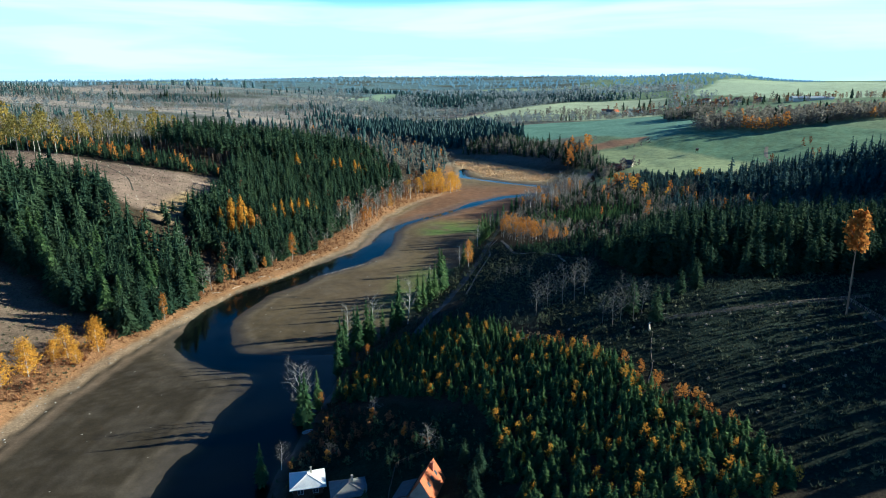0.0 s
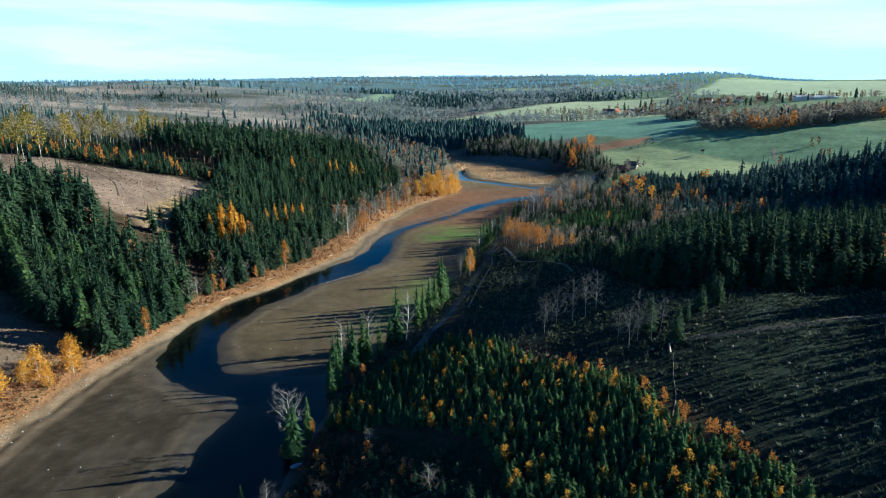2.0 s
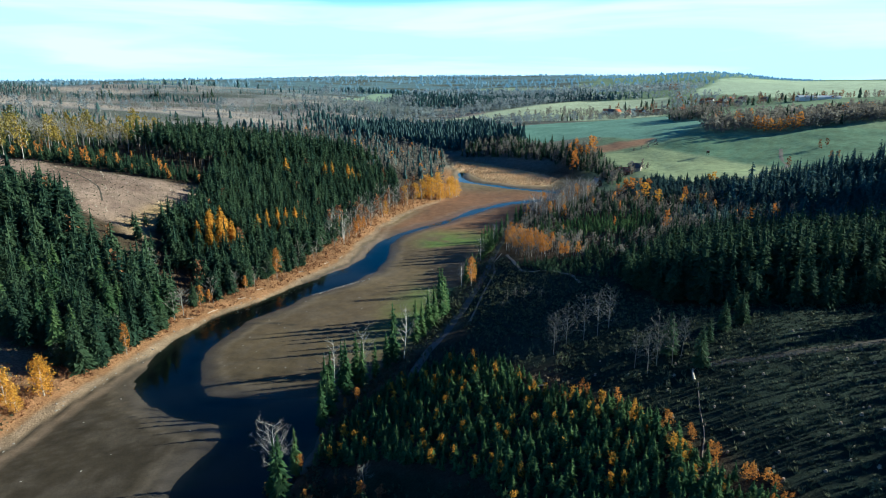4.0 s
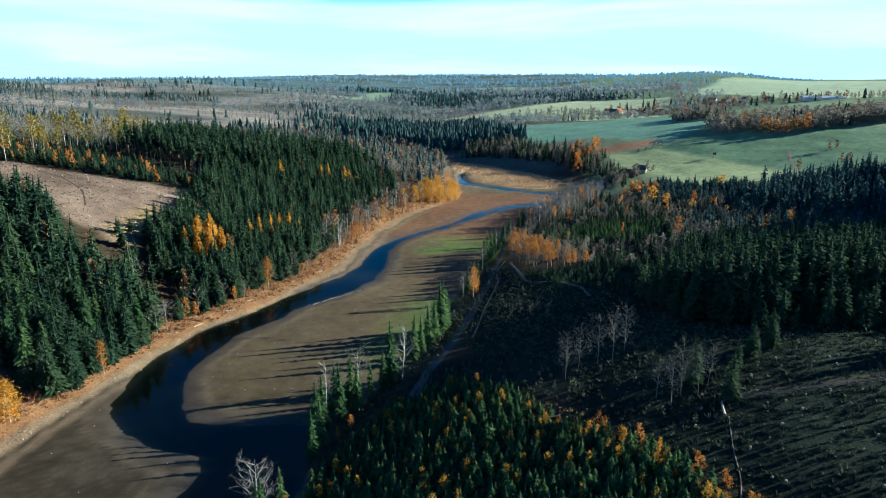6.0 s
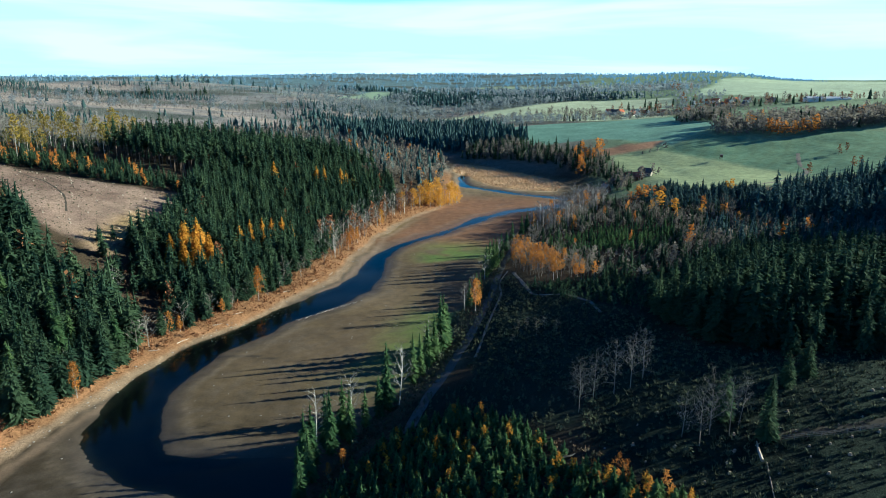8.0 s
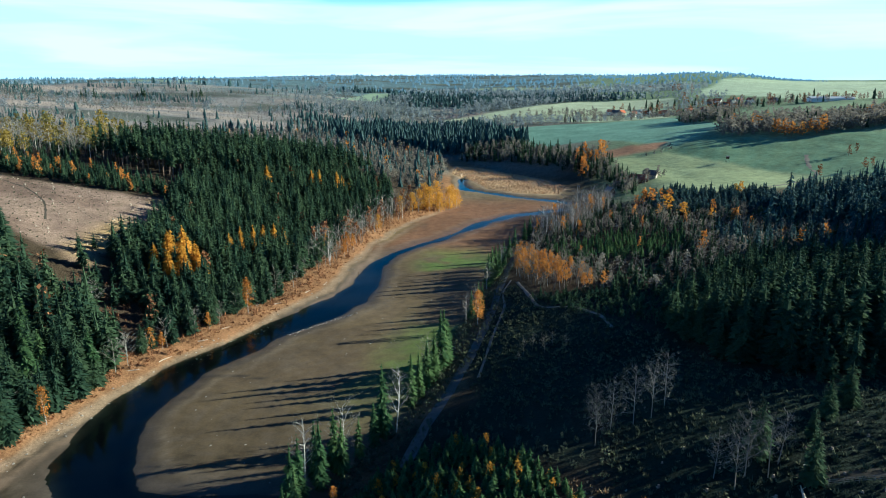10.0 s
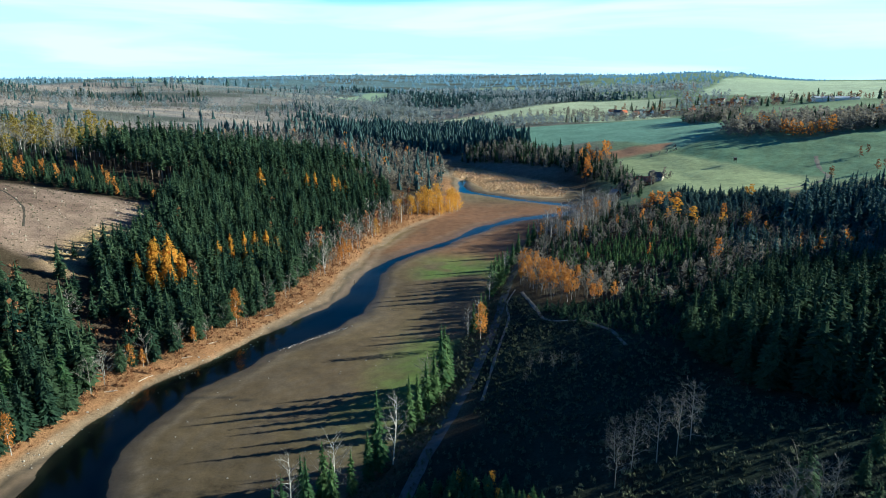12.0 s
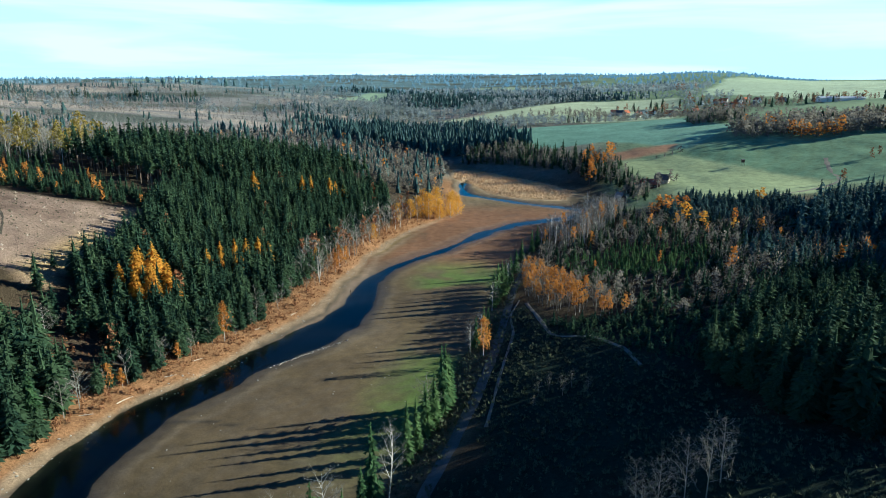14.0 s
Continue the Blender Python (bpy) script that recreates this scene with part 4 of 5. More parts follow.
single_trees("bush", NEAR["bush"], [(-39.2, 166, 4.2), (-42, 164.5, 3.0)], (M_BARK, M_ORANGE), "orange bush at the foot of a white birch", "bushes of the eastern bank", 47)
single_trees("bare_tree", NEAR["bare"], [(-40, 141, 8), (-35, 211, 17), (-27, 218, 18), (-16, 231, 18), (-9, 265, 15), (4, 310, 12), (8, 318, 12), (14, 352, 13), (22, 377, 14)],
             (M_BIRCH, M_TWIG), "bare white birch on the eastern bank", "bare birches of the eastern bank", 41)
single_trees("bare_tree", NEAR["bare"], [(27, 201, 12), (31, 205, 13), (36, 206, 14), (40, 207, 14), (44, 211, 13), (29, 209, 10), (46, 180, 12), (49, 183, 13), (52, 181, 13),
             (55, 184, 11), (44, 184, 10), (20, 266, 6), (23, 268, 6), (26, 264, 6), (29, 268, 5), (32, 262, 5), (18, 260, 4)],
             (M_TWIG, M_TWIG), "dead grey tree standing on the cleared slope", "dead trees on the cleared slope", 42)
single_trees("spruce_tree", NEAR["spruce"], [(57, 177, 11), (53, 187, 12), (70, 196, 9), (76, 200, 10), (64, 190, 7)], (M_BARK, M_SPRUCE),
             "lone spruce on the cleared eastern slope", "lone spruces", 43)
single_trees("pine_tree", NEAR["pine"], [(105.4, 170.5, 28)], (M_PINEBARK, M_ORANGE), "tall lone tree with orange crown", "", 44, slim=(0.85, 0.9))
single_trees("birch_tree", NEAR["birch"], [(8, 305, 13), (-36, 170, 6), (-30, 199, 4), (-27, 202, 5)], (M_BIRCH, M_ORANGE), "small orange birch on the eastern bank", "", 45)

PLANTATION = [(-34, 172), (-33, 184), (-28, 195), (-22, 205), (-14, 213), (-4, 217), (8, 210), (24, 180), (38, 165), (44, 152), (50, 134), (60, 118), (60, 100), (14, 100), (11, 125), (7, 146), (-5, 158), (-18, 166)]
spots = spread(PLANTATION, 1.75, 50, 0.92)
order = np.argsort(np.hypot(spots[:, 0] - 10, spots[:, 1] - 100))
single_trees("young_spruce", NEAR["young"], with_heights(spots[order[:280]], 1.7, 4.8, 51), (M_BARK, M_YOUNG), "young green spruce of the plantation", "young spruces", 52, slim=(1.15, 1.6))
stand("young_spruces", MID["young"], spots[order[280:]], 2.2, 4.4, [M_BARK, M_YOUNG], "dense young spruce plantation", 53, slim=(1.15, 1.6))
single_trees("young_birch", MID["youngbirch"], with_heights(spread(PLANTATION, 4.6, 54, 0.7), 1.8, 4.2, 55), (M_BARK, M_GOLD), "young golden birch among spruces", "young birches", 56, slim=(0.9, 1.3))
EDGE_ROW = [(24, 184), (30, 180), (43, 160), (50, 142), (62, 122), (55, 118), (46, 138), (36, 158), (22, 178)]
single_trees("young_birch", MID["youngbirch"], with_heights(spread(EDGE_ROW, 2.8, 57, 0.75), 1.8, 3.4, 58), (M_BARK, M_ORANGE), "young orange birch at the plantation's edge", "young birches", 59, slim=(1.0, 1.5))
GARDEN = [(-36, 160), (-30, 166), (-16, 157), (-4, 138), (10, 104), (-40, 100), (-40, 135)]
HOUSE_KEEP = ([(-37, 123), (-14, 120), (-14, 134), (-37, 136)], [(-12, 107), (1, 107), (1, 126), (-12, 126)])
stand("garden_hedges", MID["bush"], spread([(-14, 104), (12, 104), (9, 130), (4, 148), (-14, 156), (-22, 150), (-14, 136)], 1.7, 290, 0.6, avoid=HOUSE_KEEP), 0.6, 1.7, [M_BARK, M_SPRUCE], "low dark green shrubs beside the plastered house", 291, category="bushes")
# spruces added mostly east of the house, to shade its walls
single_trees("spruce_tree", NEAR["spruce"], [(4, 106, 7), (5, 111, 8), (4.5, 116, 7), (6, 121, 8), (3, 127, 6), (-2, 131, 5), (-17, 118, 5)], (M_BARK, M_SPRUCE), "green spruce added beside the plastered house", "garden spruces", 292)
GARDEN_KEEP = ([(-37, 123), (-14, 120), (-14, 134), (-37, 136)], [(-15, 106), (4, 106), (4, 131), (-15, 131)])
stand("garden_hedges", MID["bush"], spread(GARDEN, 2.6, 188, 0.55, avoid=GARDEN_KEEP), 1.0, 2.6, [M_BARK, M_SPRUCE], "dark green shrubs round the cottages", 189, category="bushes")
single_trees("young_birch", MID["birch"], with_heights(spread(GARDEN, 6.0, 190, 0.42, avoid=GARDEN_KEEP), 2.0, 4.5, 191), (M_BARK, M_ORANGE), "small orange tree near the cottages", "garden trees", 192, slim=(1.1, 1.5))
single_trees("bare_tree", NEAR["bare"], with_heights(spread(GARDEN, 11, 193, 0.5, avoid=GARDEN_KEEP), 4.0, 7.0, 194), (M_TWIG, M_TWIG), "bare fruit tree near the cottages", "garden trees", 195, slim=(1.3, 1.8))
stand("garden_shrubs", MID["bush"], spread(GARDEN, 3.0, 60, 0.6, avoid=([(-40, 120), (-14, 120), (-14, 140), (-40, 140)], [(-16, 105), (4, 105), (4, 130), (-16, 130)])),
      1.2, 2.6, [M_BARK, M_RUST], "brown and rusty shrubs round the cottages", 61, category="bushes")
DARK_WOOD = [(60, 266), (64, 244), (74, 213), (96, 210), (123, 211), (150, 212), (190, 230), (270, 240), (270, 322), (206, 318), (118, 335), (85, 302)]
shade_spots = spread(DARK_WOOD, 4.3, 62)
tall = (shade_spots[:, 1] < 256) & (shade_spots[:, 1] > 223) & (shade_spots[:, 0] < 140)
stand("dark_spruce_wood", NEAR["slender"], shade_spots[tall], 15, 19, [M_BARK, M_SPRUCE], "tall dark spruces at the corner of the shaded wood", 66, slim=(1.1, 1.5))
stand("dark_spruce_wood", MID["spruce"], shade_spots[~tall], 9, 12, [M_BARK, M_SPRUCE], "dark spruce wood in its own shade", 63)
HILL_WOOD = [(138, 110), (300, 40), (340, 232), (190, 229), (152, 212), (134, 207)]
# wood added out of view, to keep the dark spruces in shade
SHADE_RISE = [(235, 238), (420, 200), (440, 440), (330, 420), (250, 318)]
stand("dark_spruce_wood", FAR["spruce"], spread(SHADE_RISE, 6.0, 264), 20, 25, [M_BARK, M_SPRUCE], "unseen spruce wood added on the eastern rise for shade", 265)
stand("dark_spruce_wood", FAR["spruce"], spread(HILL_WOOD, 5.6, 64, 0.72), 15, 20, [M_BARK, M_SPRUCE], "spruce wood on the eastern hilltop", 65)
COPSE = [(28, 396), (28, 345), (36, 326), (56, 314), (58, 330), (46, 368), (38, 396)]
single_trees("birch_tree", MID["topbirch"], with_heights(spread(COPSE, 4.0, 66, 0.6), 6, 10, 67), (M_BIRCH, M_ORANGE), "orange birch in a shady copse", "orange birches of the copse", 68)
stand("bare_copse", MID["bare"], spread(COPSE, 3.8, 69, 0.8), 6, 9, [M_TWIG, M_THICKET], "bare birches of the copse", 70)
GREEN_PATCH = [(48, 400), (80, 418), (116, 400), (96, 354), (54, 364)]
PINE_BLOCK = [(206, 512), (150, 534), (122, 500), (120, 462), (171, 444), (205, 470)]
SHADE_WOOD = [(112, 342), (206, 326), (285, 345), (262, 378), (165, 405), (124, 392)]
stand("dark_spruce_wood", LOW["spruce"], spread(SHADE_WOOD, 4.6, 276, 0.8), 6, 10, [M_BARK, M_HAZY_BLUE], "dark mixed conifers beside the grey thicket", 277)
MIXED = [(40, 430), (50, 380), (58, 316), (80, 303), (96, 300), (120, 345), (206, 330), (280, 345), (260, 375), (160, 405), (200, 470), (112, 482), (104, 520), (78, 494)]
stand("bare_thicket", MID["bare"], spread(MIXED, 4.6, 71, 0.34, avoid=(GREEN_PATCH, PINE_BLOCK)), 5, 8.5, [M_TWIG, M_THICKET], "grey leafless thicket", 72)
stand("young_spruces", MID["young"], spread(MIXED, 4.2, 73, 0.55, avoid=(GREEN_PATCH, PINE_BLOCK)), 4, 8, [M_BARK, M_SPRUCE], "young spruces in the thicket", 74)
stand("grey_bushes", MID["bush"], spread(MIXED, 4.2, 186, 0.42, avoid=(GREEN_PATCH, PINE_BLOCK)), 2.5, 5, [M_BARK, M_THICKET], "dense leafless bushes of the thicket", 187, category="bushes")
stand("orange_bushes", MID["birch"], spread(MIXED, 17, 75, 0.3), 5, 9, [M_BARK, M_ORANGE], "scattered orange trees in the thicket", 76)
FAR_WOOD_E = [(158, 408), (180, 432), (205, 470), (300, 460), (430, 475), (430, 385), (260, 376), (200, 385)]
stand("dark_spruce_wood", LOW["spruce"], spread(FAR_WOOD_E, 4.8, 77), 14, 18, [M_BARK, M_HAZY_BLUE], "dark spruce wood beside the fields", 78)
stand("pine_thicket", LOW["spruce"], spread(PINE_BLOCK, 4.2, 178), 5, 7.5, [M_BARK, M_HAZY_BLUE], "dense blue-green conifer thicket below the meadow", 179, slim=(1.5, 2.1))
stand("young_spruces", MID["young"], spread(GREEN_PATCH, 2.6, 180, 0.8), 3, 5, [M_BARK, M_YOUNG], "bright green young spruce patch", 181)
single_trees("round_tree", MID["birch"], [(121, 490, 10), (127, 492, 11), (133, 496, 9), (115, 486, 8), (124, 500, 10), (140, 500, 8)], (M_BARK, M_ORANGE), "bushy orange tree below the farm", "orange trees below the farm", 182, slim=(1.4, 1.9))
single_trees("round_tree", MID["birch"], [(127, 464, 11), (131, 448, 9), (120, 456, 7), (185, 506, 8), (189, 508, 9), (144, 440, 7)], (M_BARK, M_GOLD), "bushy yellow tree at the thicket's edge", "yellow trees of the thicket", 183, slim=(1.3, 1.8))
single_trees("round_tree", MID["birch"], [(323, 619, 9), (333, 625, 8), (266, 556, 10), (304, 566, 9), (312, 570, 8)], (M_BARK, M_RUST), "rusty tree standing in the fields", "field trees", 184, slim=(1.0, 1.5))
single_trees("bush", MID["bush"], [(208, 708, 6), (198, 701, 4), (190, 697, 3.5), (182, 694, 3), (276, 756, 9), (161, 754, 5), (150, 620, 4), (158, 618, 3.5), (166, 616, 4), (172, 612, 3.5)], (M_BARK, M_TWIG), "leafless grey bush at the field's edge", "bushes of the fields", 185)
# wood between the reeds and the fields
FIELD_WOOD = [(10, 772), (40, 752), (82, 712), (110, 670), (130, 614), (126, 556), (134, 550), (146, 598), (138, 650), (150, 690), (135, 722), (96, 765), (66, 835), (20, 815)]
stand("field_wood", LOW["spruce"], spread(FIELD_WOOD, 5.6, 79, 0.8), 8, 13, [M_BARK, M_SPRUCE], "dark wood between reeds and fields", 80)
stand("field_wood_bare", MID["birch"], spread(FIELD_WOOD, 5, 81, 0.6), 6, 11, [M_TWIG, M_THICKET], "bare trees at the wood's edge", 82)
stand("field_wood_orange", MID["birch"], np.array([(128, 686), (133, 683), (138, 688), (142, 694), (124, 690), (118, 694), (112, 640), (120, 668)]), 15, 20, [M_BARK, M_ORANGE], "orange trees at the field's edge", 83)
BANK_E = [(45, 448), (74, 506), (100, 538), (112, 520), (96, 480), (60, 425)]
stand("bank_bare_trees", MID["bare"], spread(BANK_E, 4.0, 84, 0.8), 9, 13, [M_BIRCH, M_TWIG], "bare birches on the far bank", 85)
stand("bank_orange_trees", MID["birch"], spread(BANK_E, 9, 86, 0.6), 8, 12, [M_BIRCH, M_ORANGE], "orange birches on the far bank", 87)

GAP_EAST = [(26, 322), (45, 288), (62, 262), (88, 304), (58, 318)]
GAP_NEAR = [(-22, 224), (-16, 200), (-7, 208), (8, 205), (26, 188), (34, 212), (6, 238)]
stand("shade_brush", MID["bush"], spread(GAP_EAST, 2.0, 270, 0.8), 1.0, 2.6, [M_BARK, M_SPRUCE], "dark low brush below the spruce wood", 271, category="bushes")
stand("shade_brush", MID["bush"], spread(GAP_NEAR, 1.9, 272, 0.6), 0.7, 1.6, [M_BARK, M_BRUSH], "low brush beside the young plantation", 273, category="bushes")
stand("young_spruces", MID["young"], spread(GAP_EAST, 5.0, 274, 0.6), 3, 7, [M_BARK, M_SPRUCE], "young spruces below the spruce wood", 275)
# ---------- the far country ----------
CENTRE = [(-160, 960), (-100, 1120), (39, 1114), (90, 831), (20, 806), (-4, 816), (-67, 890), (-119, 905)]
stand("far_spruce_wood", FAR["spruce"], spread(CENTRE, 6.0, 90), 14, 18, [M_BARK, M_HAZY_BLUE], "dark spruce hill across the valley", 91)
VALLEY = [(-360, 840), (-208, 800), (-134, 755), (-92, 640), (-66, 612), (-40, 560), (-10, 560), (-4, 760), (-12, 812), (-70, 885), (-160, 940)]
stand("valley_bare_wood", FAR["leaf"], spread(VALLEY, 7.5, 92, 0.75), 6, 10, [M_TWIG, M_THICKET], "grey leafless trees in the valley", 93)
stand("valley_spruces", FAR["spruce"], spread(VALLEY, 12, 94, 0.6), 10, 15, [M_BARK, M_HAZY_BLUE], "spruces among leafless valley trees", 95)
stand("valley_orange_trees", FAR["leaf"], spread(VALLEY, 34, 96, 0.5), 8, 11, [M_BARK, M_ORANGE], "orange trees in the valley", 97)


def far_scatter(seed, gap, x0, x1, y0, y1, keep):
    rng = np.random.default_rng(seed)
    gx, gy = [g.ravel() for g in np.meshgrid(np.arange(x0, x1, gap), np.arange(y0, y1, gap))]
    gx, gy = gx + rng.uniform(-0.5, 0.5, gx.size) * gap, gy + rng.uniform(-0.5, 0.5, gy.size) * gap
    k = keep(gx, gy)
    u = gx / gy
    k = np.where((np.abs(u) < 0.74), k, 0)
    for poly in (FIELD_GREEN, FIELD_PALE, FIELD_SLOPE, FIELD_HIGH, FIELD_SKY, MEADOW_FAR):
        k = np.where(inside(gx, gy, poly) > -2, 0, k)
    return np.stack([gx, gy], -1)[rng.random(gx.size) < k]


def west(x, y):
    return smooth(-0.05, -0.13, x / y)


stand("hillside_bare_trees", FAR["bare"], far_scatter(100, 8, -1500, -60, 720, 1600, lambda x, y: west(x, y) * (0.10 + smooth(-0.1, 0.45, fractal(x * 0.6, y, 110, 7, 3)) * 0.75) * smooth(680, 760, y - x * 0.1)),
      5, 10, [M_DEADTWIG, M_DEADTWIG], "thin dead trees scattered over the cleared hillside", 101)
stand("hillside_scrub", FAR["scrub"], far_scatter(111, 10.5, -1300, -60, 740, 1700, lambda x, y: west(x, y) * (0.15 + 0.8 * smooth(-0.2, 0.3, fractal(x * 0.8, y, 80, 47, 4))) * smooth(1.0, 0.35, (y - 740) / 1100)),
      1.6, 4, [M_BARK, M_THICKET], "brown scrub regrowing on the cleared hillside", 112, category="bushes")
stand("skyline_trees", LOW["spruce"], np.array([(-664, 1300), (-657, 1303), (-650, 1299), (-643, 1304), (-637, 1301), (-578, 1335), (-571, 1338), (-565, 1334), (-484, 1356), (-475, 1352), (-468, 1358)]), 15, 20, [M_BARK, M_SPRUCE], "lone trees on the skyline", 113, slim=(1.0, 1.6))
stand("hillside_dark_trees", FAR["bare"], far_scatter(109, 11, -1500, -60, 720, 1550, lambda x, y: west(x, y) * smooth(0.0, 0.5, fractal(x * 0.5, y, 90, 57, 3)) * 0.6),
      6, 12, [M_BARK, M_TWIG], "dark leafless trees on the cleared hillside", 110)
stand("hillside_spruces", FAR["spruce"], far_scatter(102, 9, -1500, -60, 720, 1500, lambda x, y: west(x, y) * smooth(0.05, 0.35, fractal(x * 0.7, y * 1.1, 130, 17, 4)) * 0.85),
      6, 11, [M_BARK, M_HAZY_BLUE], "spruce patches left on the cleared hillside", 103)
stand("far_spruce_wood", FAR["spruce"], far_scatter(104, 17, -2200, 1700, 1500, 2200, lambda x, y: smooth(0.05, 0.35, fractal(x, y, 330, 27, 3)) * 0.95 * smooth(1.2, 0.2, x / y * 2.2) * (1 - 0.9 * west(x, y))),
      8, 12, [M_BARK, M_HAZY_BLUE], "far woods on the hills, tinted blue-green by haze", 105)
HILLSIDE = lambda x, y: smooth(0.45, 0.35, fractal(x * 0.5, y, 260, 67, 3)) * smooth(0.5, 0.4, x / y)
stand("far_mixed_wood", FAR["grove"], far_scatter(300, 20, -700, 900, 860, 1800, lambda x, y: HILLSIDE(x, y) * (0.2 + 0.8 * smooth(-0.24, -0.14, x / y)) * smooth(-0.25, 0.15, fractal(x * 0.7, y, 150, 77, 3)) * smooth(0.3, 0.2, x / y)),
      9, 15, [M_TWIG, M_HAZY_TWIG], "leafless woods on the far hills, greyed blue by haze", 301, slim=(1.2, 1.8))
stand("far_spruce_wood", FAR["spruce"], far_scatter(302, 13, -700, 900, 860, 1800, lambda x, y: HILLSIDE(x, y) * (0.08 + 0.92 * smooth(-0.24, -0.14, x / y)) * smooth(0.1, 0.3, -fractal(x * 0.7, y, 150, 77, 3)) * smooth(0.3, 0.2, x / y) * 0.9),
      10, 16, [M_BARK, M_HAZY_BLUE], "spruce woods on the far hills, tinted by haze", 303, slim=(1.1, 1.6))
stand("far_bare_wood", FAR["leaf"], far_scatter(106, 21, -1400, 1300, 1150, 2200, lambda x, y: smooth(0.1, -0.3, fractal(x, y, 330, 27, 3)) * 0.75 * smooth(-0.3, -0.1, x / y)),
      9, 14, [M_TWIG, M_HAZY_TWIG], "far leafless woods on the hills", 107)
stand("far_rusty_wood", FAR["leaf"], far_scatter(108, 36, -900, 1300, 1200, 1900, lambda x, y: smooth(0.0, 0.4, -fractal(x, y, 330, 27, 3)) * 0.45 * smooth(-0.16, -0.08, x / y)),
      10, 15, [M_BARK, M_RUST], "far rusty autumn woods", 109)
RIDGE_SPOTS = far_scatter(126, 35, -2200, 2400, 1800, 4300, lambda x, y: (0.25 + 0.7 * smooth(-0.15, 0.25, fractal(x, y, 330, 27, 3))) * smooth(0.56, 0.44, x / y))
_ridge = stand("backdrop", FAR["spruce"], RIDGE_SPOTS, 8, 11, [M_HAZY_FARWOOD, M_HAZY_FARWOOD], "wooded hills in the far distance, tinted by blue haze", 127, slim=(1.8, 3.2), category="backdrop")
tagged(_ridge, "wooded hills in the far distance, tinted by blue haze", "backdrop", kind="structure")
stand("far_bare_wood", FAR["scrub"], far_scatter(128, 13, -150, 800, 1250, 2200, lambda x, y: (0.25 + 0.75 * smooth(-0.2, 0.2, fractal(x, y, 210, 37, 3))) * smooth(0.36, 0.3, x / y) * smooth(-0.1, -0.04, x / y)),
      7, 12, [M_TWIG, M_HAZY_TWIG], "far leafless woods on the hills", 129, slim=(0.8, 1.2))
GROVE = [(272, 772), (300, 738), (400, 718), (540, 740), (560, 850), (440, 850), (380, 850), (300, 825)]
GROVE_FAR = [(284, 895), (347, 898), (372, 965), (300, 960)]
stand("field_grove", FAR["grove"], spread(GROVE, 9, 130, 0.8), 9, 14, [M_TWIG, M_THICKET], "grove of tall leafless trees between fields", 131, slim=(1.0, 1.4))
stand("field_grove", FAR["grove"], spread(GROVE, 24, 132, 0.4), 10, 14, [M_BARK, M_ORANGE], "orange trees in the grove between fields", 133, slim=(1.0, 1.4))
stand("field_grove", FAR["spruce"], spread(GROVE, 24, 134, 0.6), 11, 16, [M_BARK, M_SPRUCE], "dark conifers in the grove between fields", 135)
stand("field_grove", FAR["grove"], spread(GROVE_FAR, 8, 136, 0.8), 10, 14, [M_BARK, M_THICKET], "brown leafless grove behind the green field", 137, slim=(1.0, 1.4))
stand("field_grove", FAR["spruce"], spread(GROVE_FAR, 9, 138, 0.6), 11, 15, [M_BARK, M_SPRUCE], "dark conifers behind the green field", 139)
stand("field_grove", FAR["grove"], spread([(60, 1225), (166, 1268), (290, 1180), (340, 1135), (380, 1100), (430, 1060), (420, 1120), (330, 1210), (220, 1330), (160, 1300)], 12, 140, 0.8), 8, 13, [M_TWIG, M_THICKET], "belt of leafless trees before the village", 141, slim=(1.0, 1.5))
AVENUE = [(262, 742), (300, 778), (360, 752), (450, 790), (520, 760), (470, 725), (400, 716), (345, 706), (285, 728)]
stand("field_trees", FAR["grove"], spread(AVENUE, 14, 110, 0.5), 11, 15, [M_BARK, M_THICKET], "brown trees along the fields", 111)
stand("field_trees", FAR["grove"], spread(AVENUE, 7.5, 112, 0.85), 10, 14, [M_TWIG, M_THICKET], "leafless trees along the fields", 113)
stand("field_trees", FAR["grove"], np.array([(318, 716), (324, 714), (331, 712), (338, 710), (345, 710), (352, 711), (312, 720)]), 14, 17, [M_BARK, M_ORANGE], "orange trees along the fields", 114)


def row_of(line, gap, wide, seed):
    p = np.asarray(line, float)
    seg = np.r_[0, np.cumsum(np.hypot(*np.diff(p, axis=0).T))]
    rng = np.random.default_rng(seed)
    s = np.arange(0, seg[-1], gap)
    return np.stack([np.interp(s, seg, p[:, 0]), np.interp(s, seg, p[:, 1])], -1) + rng.normal(0, wide, (len(s), 2))


HEDGE = [(-33, 1262), (84, 1266), (187, 1150), (323, 1106), (360, 1060), (420, 1000)]
stand("hedge_trees", FAR["grove"], row_of(HEDGE, 4, 6, 115), 6, 10, [M_TWIG, M_THICKET], "leafless hedge between the fields", 116)
stand("hedge_trees", FAR["spruce"], row_of([(190, 1170), (215, 1165)], 4, 3, 117), 10, 12, [M_BARK, M_SPRUCE], "clump of dark conifers between fields", 118)
VILLAGE = [(290, 1330), (360, 1190), (470, 1180), (640, 1190), (760, 1130), (820, 1200), (640, 1330), (500, 1350)]
stand("village_trees", FAR["grove"], spread(VILLAGE, 14, 119, 0.4), 8, 12, [M_TWIG, M_THICKET], "leafless village trees", 120)
stand("village_trees", FAR["grove"], spread(VILLAGE, 26, 121, 0.6), 9, 13, [M_BARK, M_RUST], "rusty village trees", 122)
stand("village_trees", FAR["spruce"], spread(VILLAGE, 36, 123, 0.6), 12, 17, [M_BARK, M_SPRUCE], "dark conifers of the village", 124)

